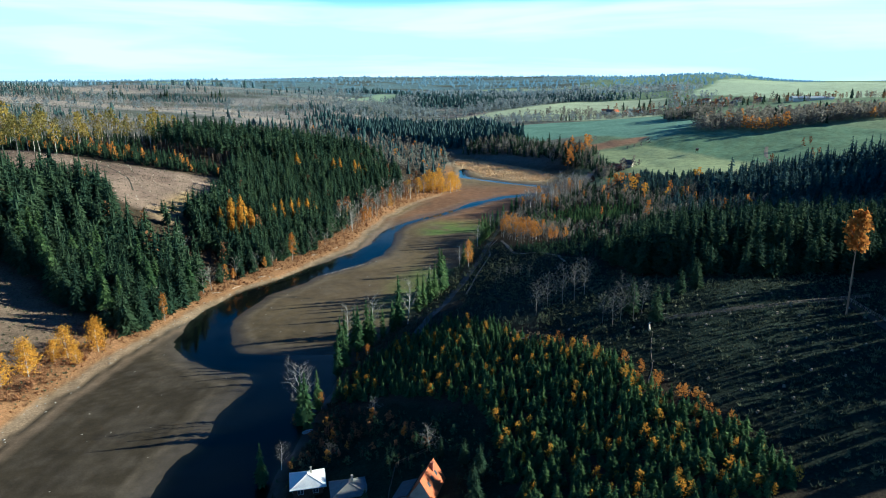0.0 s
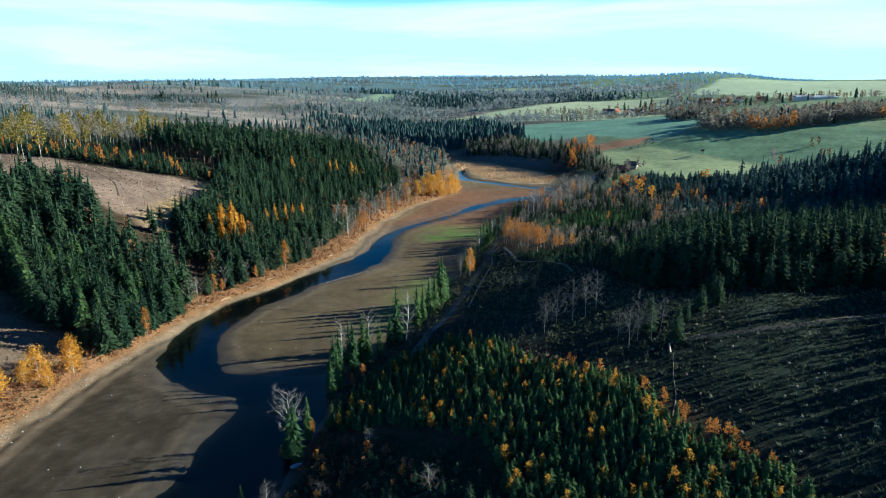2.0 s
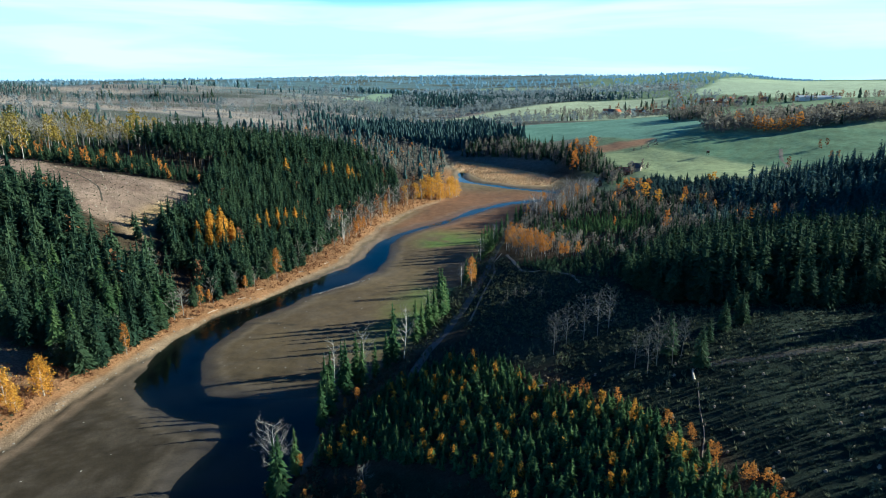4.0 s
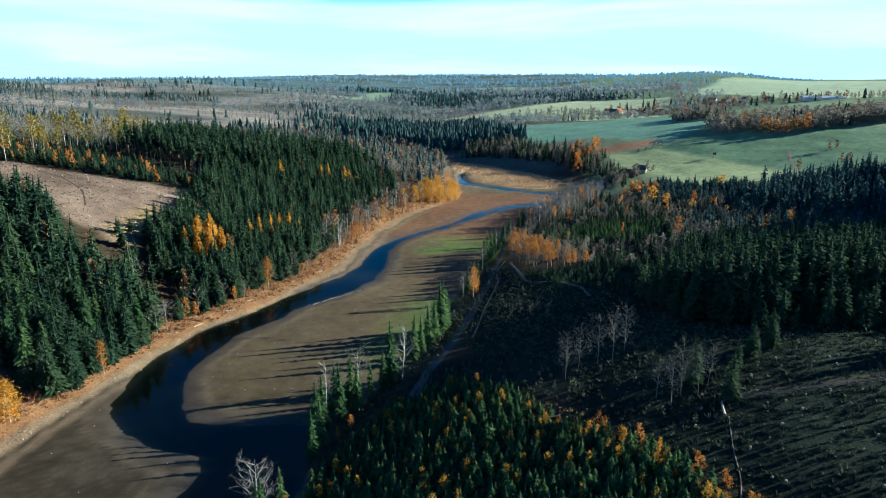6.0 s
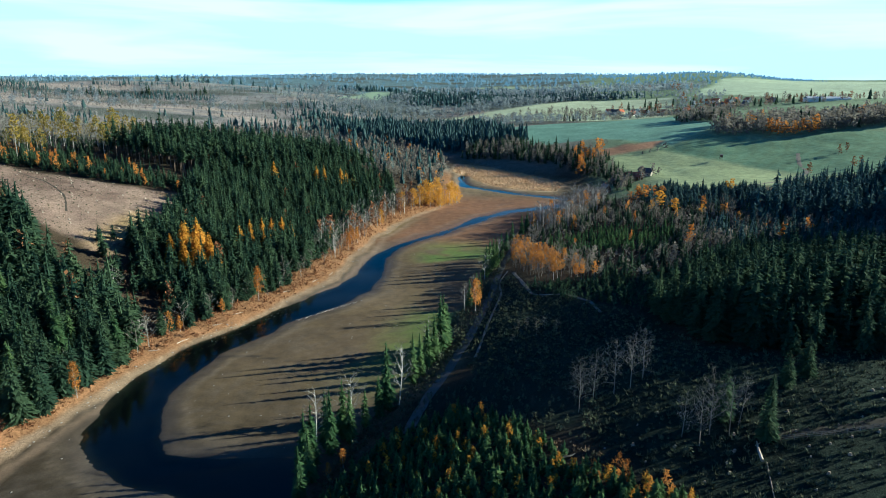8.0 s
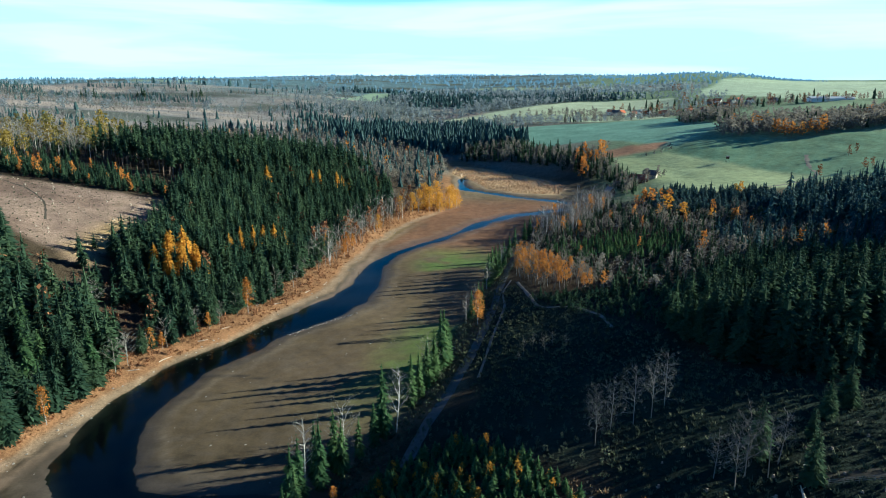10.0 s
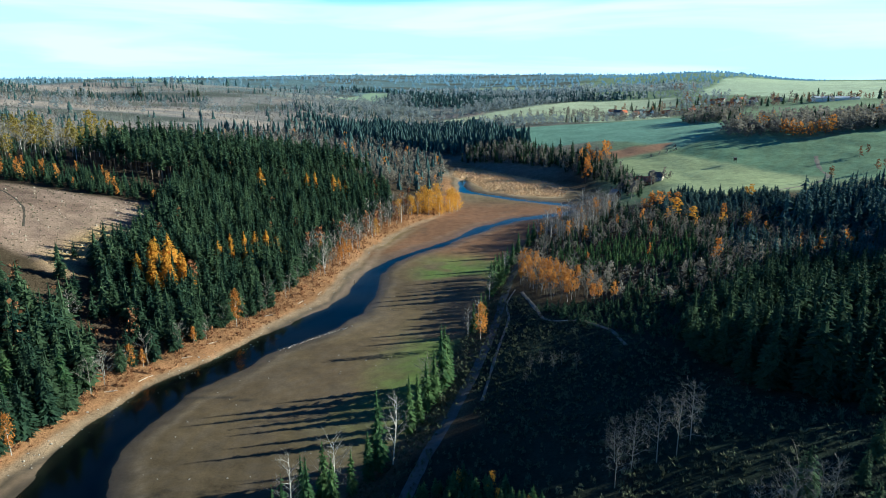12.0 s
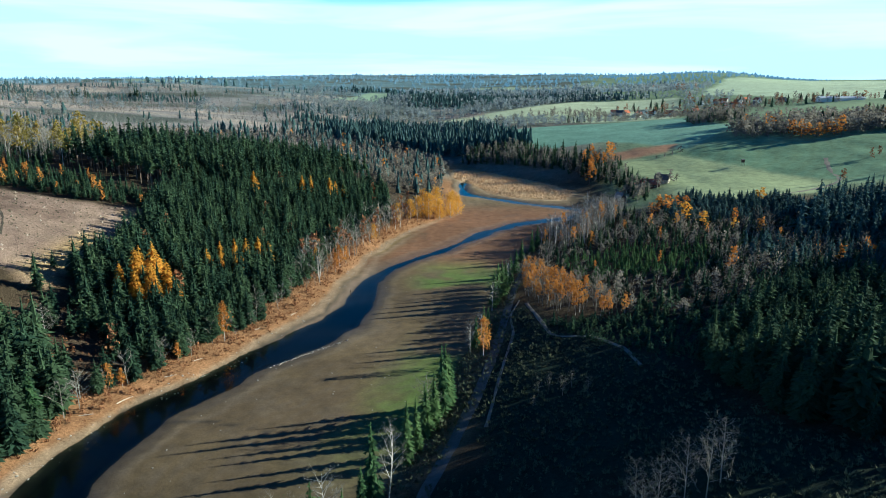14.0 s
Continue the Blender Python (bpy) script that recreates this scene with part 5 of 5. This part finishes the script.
# ---------- tracks ----------
ribbon("road", [(-13, 212), (-8, 231), (-1, 256), (5, 277), (11, 303), (16, 328), (20, 350), (25, 375), (31, 398)], 3.2, M_GRAVEL, "grey gravel road along the eastern bank")
ribbon("path", [(6, 256), (10, 276), (14, 296), (19, 320), (20, 338), (25, 356)], 0.8, M_TRAIL, "pale trodden path beside the gravel road", sway=0.5)
ribbon("path", [(27, 350), (29, 324), (32, 306), (42, 300), (46, 291), (48, 271)], 1.3, M_TRAIL, "forest path winding below the birch copse", sway=0.4)
ribbon("path", [(54.5, 171), (51, 160), (49, 152), (45.5, 143), (45, 133), (47, 125)], 0.2, M_STUMP, "narrow pale trail down the cleared slope", sway=0.5)
ribbon("path", [(56, 178.5), (68, 178), (87, 179.5), (112, 186), (122, 188)], 2.4, M_EARTH, "worn logging track across the cleared slope", sway=0.4)
ribbon("path", [(112, 186), (111, 172), (109, 158), (104, 140)], 1.8, M_EARTH, "worn logging track turning downhill", sway=0.4)
ribbon("path", [(190, 516), (212, 526), (235, 537), (256, 552), (272, 570), (282, 600), (300, 640)], 3.0, M_TRAIL, "pale field track between meadows", sway=0.3)
ribbon("path", [(-168, 345), (-180, 365), (-200, 385), (-222, 398)], 0.8, M_EARTH, "dark wheel ruts across the clearing", sway=0.5)


# ---------- building tools ----------
def slab(s, pts, lift):
    """A plate through a flat outline, as thick as lift along z."""
    p = np.asarray(pts, float)
    n = len(p)
    f = [(0, i, i + 1) for i in range(1, n - 1)]
    f += [(n, n + i + 1, n + i) for i in range(1, n - 1)]
    for i in range(n):
        j = (i + 1) % n
        f += [(i, n + j, j), (i, n + i, n + j)]
    s.add(np.concatenate([p + (0, 0, lift), p]), f)


def box(s, x0, x1, y0, y1, z0, z1):
    slab(s, [(x0, y0, z0), (x1, y0, z0), (x1, y1, z0), (x0, y1, z0)], z1 - z0)


def part(name, shape, material, parent, label=""):
    v, f = shape.done()
    ob = new(name, sheet(name, v, f, [material]))
    ob.parent = parent
    return tagged(ob, label)


def window(parent, x, y, z, w, h, face):
    """A small window on the wall that looks along face (+x, -x, +y or -y)."""
    def place(a0, a1, z0, z1, d0, d1):
        s = Shape()
        k = 1 if face[0] == "+" else -1
        d0, d1 = sorted((k * d0, k * d1))
        if face[1] == "x":
            box(s, x + d0, x + d1, y + a0, y + a1, z0, z1)
        else:
            box(s, x + a0, x + a1, y + d0, y + d1, z0, z1)
        return s
    pane = part("window", place(-w / 2, w / 2, z, z + h, 0.004, 0.05), M_GLASS, parent)
    frame_shape = Shape()
    for q in (place(-w / 2 - 0.08, w / 2 + 0.08, z - 0.08, z, 0.004, 0.08), place(-w / 2 - 0.08, w / 2 + 0.08, z + h, z + h + 0.08, 0.004, 0.08),
              place(-w / 2 - 0.08, -w / 2, z, z + h, 0.004, 0.08), place(w / 2, w / 2 + 0.08, z, z + h, 0.004, 0.08), place(-0.03, 0.03, z, z + h, 0.051, 0.07)):
        frame_shape.add(*q.done())
    part("window_frame", frame_shape, M_WHITE, pane)


def gabled(name, wide, long, wall, rise, wall_mat, roof_mat, label, over=0.5, chimney=True, panes=2):
    """A house with its ridge along y, standing on z = 0."""
    top = tagged(new(name), label, "house")
    s, a, b = Shape(), wide / 2, long / 2
    box(s, -a, a, -b, b, -1.5, wall)
    for y in (-b, b):
        slab(s, [(-a, y - 0.12 * np.sign(y), wall), (0, y - 0.12 * np.sign(y), wall + rise), (a, y - 0.12 * np.sign(y), wall)], 0.001)
    v = [(-a, -b, wall), (a, -b, wall), (0, -b, wall + rise), (-a, b, wall), (a, b, wall), (0, b, wall + rise)]
    s.add(v, [(0, 1, 2), (3, 5, 4), (0, 2, 5), (0, 5, 3), (1, 4, 5), (1, 5, 2)])
    part("wall", s, wall_mat, top)
    r, k, drop = Shape(), rise / a, over * rise / a
    for sg in (-1, 1):
        slab(r, [(0, -b - over, wall + rise + 0.06), (sg * (a + over), -b - over, wall - drop + 0.06), (sg * (a + over), b + over, wall - drop + 0.06), (0, b + over, wall + rise + 0.06)], 0.16)
    roof = part("roof", r, roof_mat, top)
    cap = Shape()
    taper(cap, (0, -b - over, wall + rise + 0.2), (0, b + over, wall + rise + 0.2), 0.12, 0.12, 6)
    part("ridge", cap, roof_mat, roof)
    if chimney:
        c = Shape()
        box(c, 0.2, 0.8, b * 0.35, b * 0.35 + 0.6, wall + rise * 0.6, wall + rise + 0.9)
        box(c, 0.12, 0.88, b * 0.35 - 0.08, b * 0.35 + 0.68, wall + rise + 0.9, wall + rise + 1.0)
        part("chimney", c, M_BRICK, roof)
    for i in range(panes):
        y = -b + long * (i + 0.5) / panes
        window(top, a, y, wall * 0.38, 1.0, 1.1, "+x")
        window(top, -a, y, wall * 0.38, 1.0, 1.1, "-x")
    window(top, -a * 0.45, -b, wall * 0.38, 1.0, 1.1, "-y")
    d = Shape()
    box(d, a * 0.2, a * 0.2 + 0.95, -b - 0.06, -b - 0.004, 0, 2.0)
    part("door", d, M_BOARD, top)
    return top


def hipped(name, wide, long, wall, rise, wall_mat, roof_mat, label, over=0.7, ridge=1.5, cap_mat=None):
    top = tagged(new(name), label, "cottage")
    a, b = wide / 2, long / 2
    s = Shape()
    box(s, -a, a, -b, b, -1.5, wall)
    part("wall", s, wall_mat, top)
    e, g, z0, z1 = a + over, b + over, wall, wall + rise
    roof = None
    for quad in ([(-e, -g, z0), (e, -g, z0), (0, -ridge, z1)], [(e, g, z0), (-e, g, z0), (0, ridge, z1)],
                 [(e, -g, z0), (e, g, z0), (0, ridge, z1), (0, -ridge, z1)], [(-e, g, z0), (-e, -g, z0), (0, -ridge, z1), (0, ridge, z1)]):
        r = Shape()
        slab(r, quad, 0.14)
        o = part("roof", r, roof_mat, top)
        roof = roof or o
    h = Shape()
    for p, q in (((-e, -g, z0), (0, -ridge, z1)), ((e, -g, z0), (0, -ridge, z1)), ((e, g, z0), (0, ridge, z1)), ((-e, g, z0), (0, ridge, z1)), ((0, -ridge, z1), (0, ridge, z1))):
        taper(h, np.array(p) + (0, 0, 0.15), np.array(q) + (0, 0, 0.15), 0.09, 0.09, 5)
    part("ridge", h, cap_mat or roof_mat, roof)
    c = Shape()
    box(c, 0.6, 1.05, ridge * 0.6, ridge * 0.6 + 0.45, z1 - 0.8, z1 + 1.1)
    part("chimney", c, M_PLASTER, roof)
    for x in (-a * 0.5, a * 0.5):
        window(top, x, -b, wall * 0.35, 1.1, 1.1, "-y")
    for y in (-b * 0.45, b * 0.45):
        window(top, a, y, wall * 0.35, 1.1, 1.1, "+x")
        window(top, -a, y, wall * 0.35, 1.1, 1.1, "-x")
    d = Shape()
    box(d, -0.5, 0.5, -b - 0.06, -b - 0.004, 0, 2.0)
    part("door", d, M_BOARD, top)
    return top


# ---------- the cottages by the eastern bank ----------
hipped("cottage", 6.4, 5.4, 2.3, 1.7, M_BOARD, M_TIN, "dark board cottage under white tin hip roof", ridge=0.5).matrix_basis = pose(-31.2, 130.0, 2.6, 0, 0, 14)
hipped("cottage", 6.6, 5.2, 2.2, 1.7, M_BOARD, M_SLATE, "cottage with grey sheeted hip roof", ridge=0.6).matrix_basis = pose(-21.6, 126.3, 3.2, 0, 0, 14)
big = gabled("house", 4.6, 7.4, 3.3, 3.5, M_PLASTER, M_TILE, "pale plastered house with steep orange tiled roof", over=0.45, panes=3)
big.matrix_basis = pose(-4.6, 119.4, 7.6, 0, 0, -17)
for k in range(3):
    q = Shape()
    y = -2.1 + k * 2.1
    slab(q, [(0.85, y - 0.35, 5.51), (1.45, y - 0.35, 4.60), (1.45, y + 0.35, 4.60), (0.85, y + 0.35, 5.51)], 0.12)
    part("skylight", q, M_GLASS, big, "roof window").location = (0, 0, 0.12)
wing = Shape()
box(wing, -5.0, -2.302, -4.8, 0.5, -1.5, 2.5)
part("wing", wing, M_PLASTER, big, "low side wing")
wing = Shape()
slab(wing, [(-5.6, -5.2, 2.45), (-2.31, -5.2, 3.9), (-2.31, 0.9, 3.9), (-5.6, 0.9, 2.45)], 0.15)
part("wing_roof", wing, M_DARKROOF, big, "dark lean-to roof")


def fence(name, line, label, gap=2.4, high=1.2, rails=(0.4, 0.75, 1.08), mat=M_STUMP):
    p = np.asarray(line, float)
    seg = np.r_[0, np.cumsum(np.hypot(*np.diff(p, axis=0).T))]
    s = np.arange(0, seg[-1], gap)
    x, y = np.interp(s, seg, p[:, 0]), np.interp(s, seg, p[:, 1])
    z = height(x, y)
    top = tagged(new(name), label, "fence")
    post = Shape()
    taper(post, (0, 0, -0.3), (0, 0, high), 0.07, 0.06, 5)
    v, f = post.done()
    me = sheet("post", v, f, [mat])
    for a, b, c in zip(x, y, z):
        o = new("post", me)
        o.location, o.parent = (a, b, c), top
    for h in rails:
        for i in range(len(s) - 1):
            r = Shape()
            taper(r, (x[i], y[i], z[i] + h), (x[i + 1], y[i + 1], z[i + 1] + h), 0.045, 0.04, 4)
            part("rail", r, mat, top)


fence("fence", [(57, 176.4), (68, 175.8), (87, 177.2), (112, 183.6), (121, 185.6)], "weathered wooden rail fence across the slope")
fence("fence", [(113, 183.6), (112.4, 172), (110.8, 159), (106, 142)], "weathered wooden rail fence running downhill")
fence("fence", [(-12, 112), (-12.5, 122), (-12, 131), (-4, 134)], "thin garden fence beside the plastered house", 2.2, 1.1, (0.5, 1.0), M_BARK)


# ---------- dead wood, stones, small things ----------
def log_shape(rng, length, radius, branches=2):
    s = Shape()
    bend = rng.normal(0, length * 0.04)
    taper(s, (-length / 2, 0, radius * 0.8), (0, bend, radius), radius, radius * 0.8, 7)
    taper(s, (0, bend, radius), (length / 2, 0, radius * 0.9), radius * 0.8, radius * 0.35, 7)
    for _ in range(branches):
        x = rng.uniform(-length * 0.2, length * 0.45)
        taper(s, (x, bend * 0.6, radius), (x + rng.uniform(0.2, 1), rng.choice((-1, 1)) * rng.uniform(0.4, 1.2), radius + rng.uniform(0.1, 0.7)), radius * 0.35, 0, 4)
    return s.done()


rng = np.random.default_rng(77)
for x, y, l, r, turn in [(54.7, 174.3, 6.5, 0.32, 74), (-115, 220.5, 6, 0.2, 58), (-79, 296.5, 5, 0.16, 52), (-94, 277.5, 5, 0.16, 60), (-109, 250, 4, 0.15, 70), (-100, 268, 4, 0.16, 20), (-87, 292, 3.5, 0.15, 30),
                         (-62, 347, 4, 0.15, 66), (-71, 330, 3.5, 0.14, 40), (60, 181, 4, 0.16, -20), (30, 172, 4.5, 0.16, 12), (22, 185, 4, 0.2, 25), (-120, 208, 4, 0.16, 75), (-83, 303, 4, 0.15, 45), (-57, 360, 4, 0.14, 80)]:
    o = new("log", sheet("log", *log_shape(rng, l, r), [M_DEADWOOD]))
    o.matrix_basis = pose(x, y, ground_z(x, y) + 0.02, 0, 0, turn)
    tagged(o, "bleached fallen log lying on the ground", "log", "fallen logs")


def stump_shape(rng):
    s = Shape()
    taper(s, (0, 0, -0.15), (0, 0, 0.12), 0.42, 0.26, 8)
    taper(s, (0, 0, 0.12), (rng.normal(0, 0.03), 0, 0.45), 0.26, 0.23, 8)
    taper(s, (0, 0, 0.45), (0, 0, 0.47), 0.23, 0, 8)
    for k in range(4):
        an = k * 1.6 + rng.uniform(0, 0.8)
        taper(s, (0, 0, 0.05), (np.cos(an) * 0.8, np.sin(an) * 0.8, -0.1), 0.16, 0, 4)
    return s.done()


def scattered(name, shapes, spots, sizes, mat, label, category, group, seed, drop=0.0):
    r = np.random.default_rng(seed)
    meshes = [sheet(name, v, f, [mat]) for v, f in shapes]
    for x, y in spots:
        k = r.uniform(*sizes)
        o = new(name, meshes[int(r.integers(0, len(meshes)))])
        o.matrix_basis = Matrix.LocRotScale((x, y, ground_z(x, y) - drop * k), Euler((0, 0, r.uniform(0, 6.28))), (k, k, k * r.uniform(0.8, 1.2)))
        tagged(o, label, category, group)


STUMP_LAND = [(26, 186), (40, 168), (47, 154), (52, 138), (64, 118), (96, 140), (118, 170), (112, 184), (76, 198), (60, 192), (44, 196)]
stumps = [stump_shape(rng) for _ in range(4)]
scattered("tree_stump", stumps, spread(STUMP_LAND, 5.2, 131, 0.55), (0.5, 1.1), M_STUMP, "pale cut tree stump on the cleared slope", "stump", "stumps of the eastern slope", 132)
scattered("tree_stump", stumps, spread(CLEARCUT, 8.5, 133, 0.7), (0.6, 1.2), M_DEADWOOD, "pale cut tree stump in the clearing", "stump", "stumps of the clearing", 134)


def rock_shape(rng):
    a, b = [], []
    for k, (z, r) in enumerate(((-0.3, 0.7), (0.0, 1.0), (0.35, 0.75))):
        an = np.arange(7) * 0.898 + k * 0.3
        rr = r * rng.uniform(0.75, 1.2, 7)
        a.append(np.stack([np.cos(an) * rr, np.sin(an) * rr * 0.8, np.full(7, z) + rng.normal(0, 0.06, 7)], -1))
    a.append(np.array([[0, 0, 0.52]]))
    for k in range(2):
        for i in range(7):
            j = (i + 1) % 7
            b += [(k * 7 + i, k * 7 + j, k * 7 + 7 + j), (k * 7 + i, k * 7 + 7 + j, k * 7 + 7 + i)]
    b += [(14 + i, 14 + (i + 1) % 7, 21) for i in range(7)]
    return np.concatenate(a), np.array(b)


rocks = [rock_shape(rng) for _ in range(5)]
edge_line = [(-60, 302), (-54, 308.5), (-47, 315.5), (-39, 323)]
scattered("stone", rocks, row_of(edge_line, 0.55, 0.4, 141), (0.2, 0.5), M_STONE, "pale stone along the channel's edge", "stone", "stones at the water's edge", 142, -0.05)
y_run = np.random.default_rng(143).uniform(130, 500, 230)
scattered("stone", rocks, np.stack([spline(y_run, SHORE_Y, SHORE_LEFT) + np.random.default_rng(144).uniform(-2, 4.5, 230), y_run], -1), (0.12, 0.42), M_STONE,
          "pale stone on the western shore", "stone", "stones on the shore", 145, 0.0)
mud_spots = np.stack([np.random.default_rng(146).uniform(-100, 0, 160), np.random.default_rng(147).uniform(130, 400, 160)], -1)
ok = (water_depth(mud_spots[:, 0], mud_spots[:, 1]) < -3) & (mud_spots[:, 0] < spline(mud_spots[:, 1], BANK_Y, BANK_RIGHT) - 3) & (mud_spots[:, 0] > spline(mud_spots[:, 1], SHORE_Y, SHORE_LEFT) + 6)
scattered("stone", rocks, mud_spots[ok], (0.12, 0.32), M_STONE, "small pale stone lying on the mud", "stone", "stones on the mud", 148, 0.0)

o = Shape()
taper(o, (0, 0, -0.8), (0, 0, 1.8), 0.13, 0.11, 6)
post = new("wooden_post", sheet("wooden_post", *o.done(), [M_BARK]))
post.location = (-44.5, 376, 0)
tagged(post, "dark wooden post standing in the water", "post")

# rowing boat drawn up on the bank
boat = tagged(new("rowing_boat"), "pale blue rowing boat on the dark bank", "boat")
s = Shape()
ring = [(-1.6, 0.0), (-1.3, 0.42), (-0.3, 0.62), (0.8, 0.5), (1.7, 0.0), (0.8, -0.5), (-0.3, -0.62), (-1.3, -0.42)]
outer = [(x, y, 0.5) for x, y in ring] + [(x * 0.8, y * 0.7, 0.0) for x, y in ring] + [(x * 0.93, y * 0.86, 0.5) for x, y in ring] + [(x * 0.76, y * 0.6, 0.08) for x, y in ring]
f = []
for i in range(8):
    j = (i + 1) % 8
    f += [(i, 8 + j, j), (i, 8 + i, 8 + j), (i, j, 16 + j), (i, 16 + j, 16 + i), (16 + i, 16 + j, 24 + j), (16 + i, 24 + j, 24 + i)]
f += [(24, 24 + i, 24 + i + 1) for i in range(1, 7)] + [(8, 8 + i + 1, 8 + i) for i in range(1, 7)]
s.add(outer, f)
part("hull", s, M_STEEL, boat)
s = Shape()
box(s, -0.15, 0.15, -0.5, 0.5, 0.36, 0.4)
part("seat", s, M_DEADWOOD, boat)
boat.matrix_basis = pose(-37.5, 158, ground_z(-37.5, 158) + 0.02, 0, 0, 40)

# hunting stand on the meadow
hide = tagged(new("hunting_stand"), "small wooden hunting stand on the green meadow", "stand")
for x in (-0.9, 0.9):
    for y in (-0.9, 0.9):
        s = Shape()
        taper(s, (x * 1.3, y * 1.3, -0.2), (x * 0.9, y * 0.9, 2.6), 0.09, 0.08, 4)
        part("leg", s, M_BOARD, hide)
s = Shape()
box(s, -1, 1, -1, 1, 2.6, 4.4)
part("cabin", s, M_BOARD, hide)
s = Shape()
slab(s, [(-1.3, -1.3, 4.4), (1.3, -1.3, 4.4), (1.3, 1.3, 4.9), (-1.3, 1.3, 4.9)], 0.1)
part("roof", s, M_DARKROOF, hide)
hide.matrix_basis = pose(234, 639, ground_z(234, 639))

# ---------- farm by the meadow, village, barn ----------
for x, y, turn, w, l, m, lab in [(136, 590, 30, 8, 12, M_DARKROOF, "farmhouse with dark grey roof beside the meadow"), (149, 600, 80, 8, 13, M_REDROOF, "farm shed with red-brown roof"),
                                 (160, 607, 60, 7, 10, M_DARKROOF, "farm outbuilding with dark roof"), (119, 569, 20, 5, 7, M_SLATE, "small grey-roofed hut under the trees")]:
    h = gabled("house", w, l, 3.4, 3.2, M_PLASTER if m is M_DARKROOF else M_BOARD, m, lab)
    h.matrix_basis = pose(x, y, ground_z(x, y), 0, 0, turn)
stand("farm_trees", MID["birch"], np.array([(130, 582), (127, 590), (124, 578), (141, 582), (145, 590), (152, 592), (156, 598), (164, 601), (134, 575), (120, 585), (143, 606), (170, 604), (139, 571)]), 6, 10, [M_TWIG, M_THICKET], "leafless trees round the farm", 203, slim=(1.2, 1.7))
rng = np.random.default_rng(151)
models = [gabled("house", 9, 12, 4.5, 4.0, M_WHITE, M_REDROOF, "white village house with red-brown roof"), gabled("house", 9, 14, 3.6, 4.2, M_PLASTER, M_DARKROOF, "pale village house with dark roof"),
          gabled("house", 8, 11, 4.0, 3.6, M_PLASTER, M_TILE, "pale village house with orange roof")]
spots = list(row_of([(300, 1290), (340, 1240), (385, 1215), (430, 1225), (480, 1250), (520, 1270)], 11.5, 9, 152)) + list(row_of([(470, 1330), (530, 1310), (590, 1290)], 22, 12, 153))
for i, (x, y) in enumerate(spots):
    m = Matrix.LocRotScale((x, y, ground_z(x, y)), Euler((0, 0, rng.uniform(0, 3.14))), None)
    k = models[i % 3]
    tagged(k, group="village houses")
    if i < 3:
        k.matrix_basis = m
    else:
        copy_thing(k, m)
barn = tagged(new("barn"), "long low barn with pale blue metal roof", "barn")
s = Shape()
box(s, -11, 11, -34, 34, -2, 4)
part("wall", s, M_WHITE, barn)
for sg in (-1, 1):
    s = Shape()
    slab(s, [(0, -35, 7), (sg * 12, -35, 4), (sg * 12, 35, 4), (0, 35, 7)], 0.2)
    part("roof", s, M_STEEL, barn)
barn.matrix_basis = pose(640, 1215, ground_z(640, 1215), 0, 0, 84)

# ---------- low growth ----------
TUFT = made(3000, 6, tuft, 13)
heath_spots = spread(HEATH, 1.35, 161, 0.7)
stand("heath_tufts", TUFT, heath_spots, 0.4, 1.1, [M_BRUSH, M_BRUSH], "dry grass tufts and brush on the cleared slope", 162, slim=(1.0, 2.2), category="grass")
stand("heath_bushes", MID["bush"], spread(HEATH, 6.5, 163, 0.4), 1.0, 2.4, [M_BARK, M_BRUSH], "low brown bushes on the cleared slope", 164, category="bushes")
stand("dry_grass_clump", TUFT, spread([(14, 188), (24, 182), (29, 184), (20, 193)], 1.5, 207, 0.6), 0.5, 1.1, [M_REED, M_REED], "tall pale dry grass at the plantation's edge", 208, slim=(0.8, 1.4), category="grass")
stand("reeds", TUFT, spread(REEDS, 1.7, 165, 0.85), 0.8, 1.5, [M_REED, M_REED], "pale dry reeds by the stream", 166, slim=(1.0, 1.8), category="reeds")
stand("clearing_slash", TUFT, spread(CLEARCUT, 1.9, 205, 0.5), 0.15, 0.4, [M_STUMP, M_STUMP], "grey branch litter in the clearing", 206, slim=(2.0, 4.0), category="litter")
stand("clearing_grass", TUFT, spread(CLEARCUT, 2.6, 167, 0.6), 0.3, 0.7, [M_REED, M_BRUSH], "dry grass tufts in the clearing", 168, slim=(1, 2), category="grass")
bank_strip = np.concatenate([belt(130, 540, 2.5, 18, 0.28, 169)])
stand("bank_grass", TUFT, bank_strip, 0.4, 1.0, [M_RUST, M_RUST], "rusty dry grass on the western bank", 170, slim=(1, 2.2), category="grass")
stand("near_cut_brush", TUFT, spread(NEAR_CUT, 2.0, 171, 0.6), 0.3, 0.9, [M_BRUSH, M_BRUSH], "dry brush on the cleared western bank", 172, slim=(1, 2.4), category="grass")


def east_belt(a, b, near, far, gap, seed):
    r = np.random.default_rng(seed)
    y = np.arange(a, b, gap)
    return np.stack([spline(y, BANK_Y, BANK_RIGHT) + r.uniform(near, far, len(y)), y + r.uniform(-1, 1, len(y))], -1)


stand("east_bank_bushes", MID["bush"], east_belt(100, 545, 1, 6, 1.9, 173), 0.9, 2.4, [M_BARK, M_BRUSH], "low bushes along the eastern bank", 174, category="bushes")
stand("east_bank_grass", TUFT, east_belt(100, 545, 0.2, 9, 0.25, 175), 0.4, 1.1, [M_BRUSH, M_BRUSH], "dry grass along the eastern bank", 176, slim=(1, 2.2), category="grass")
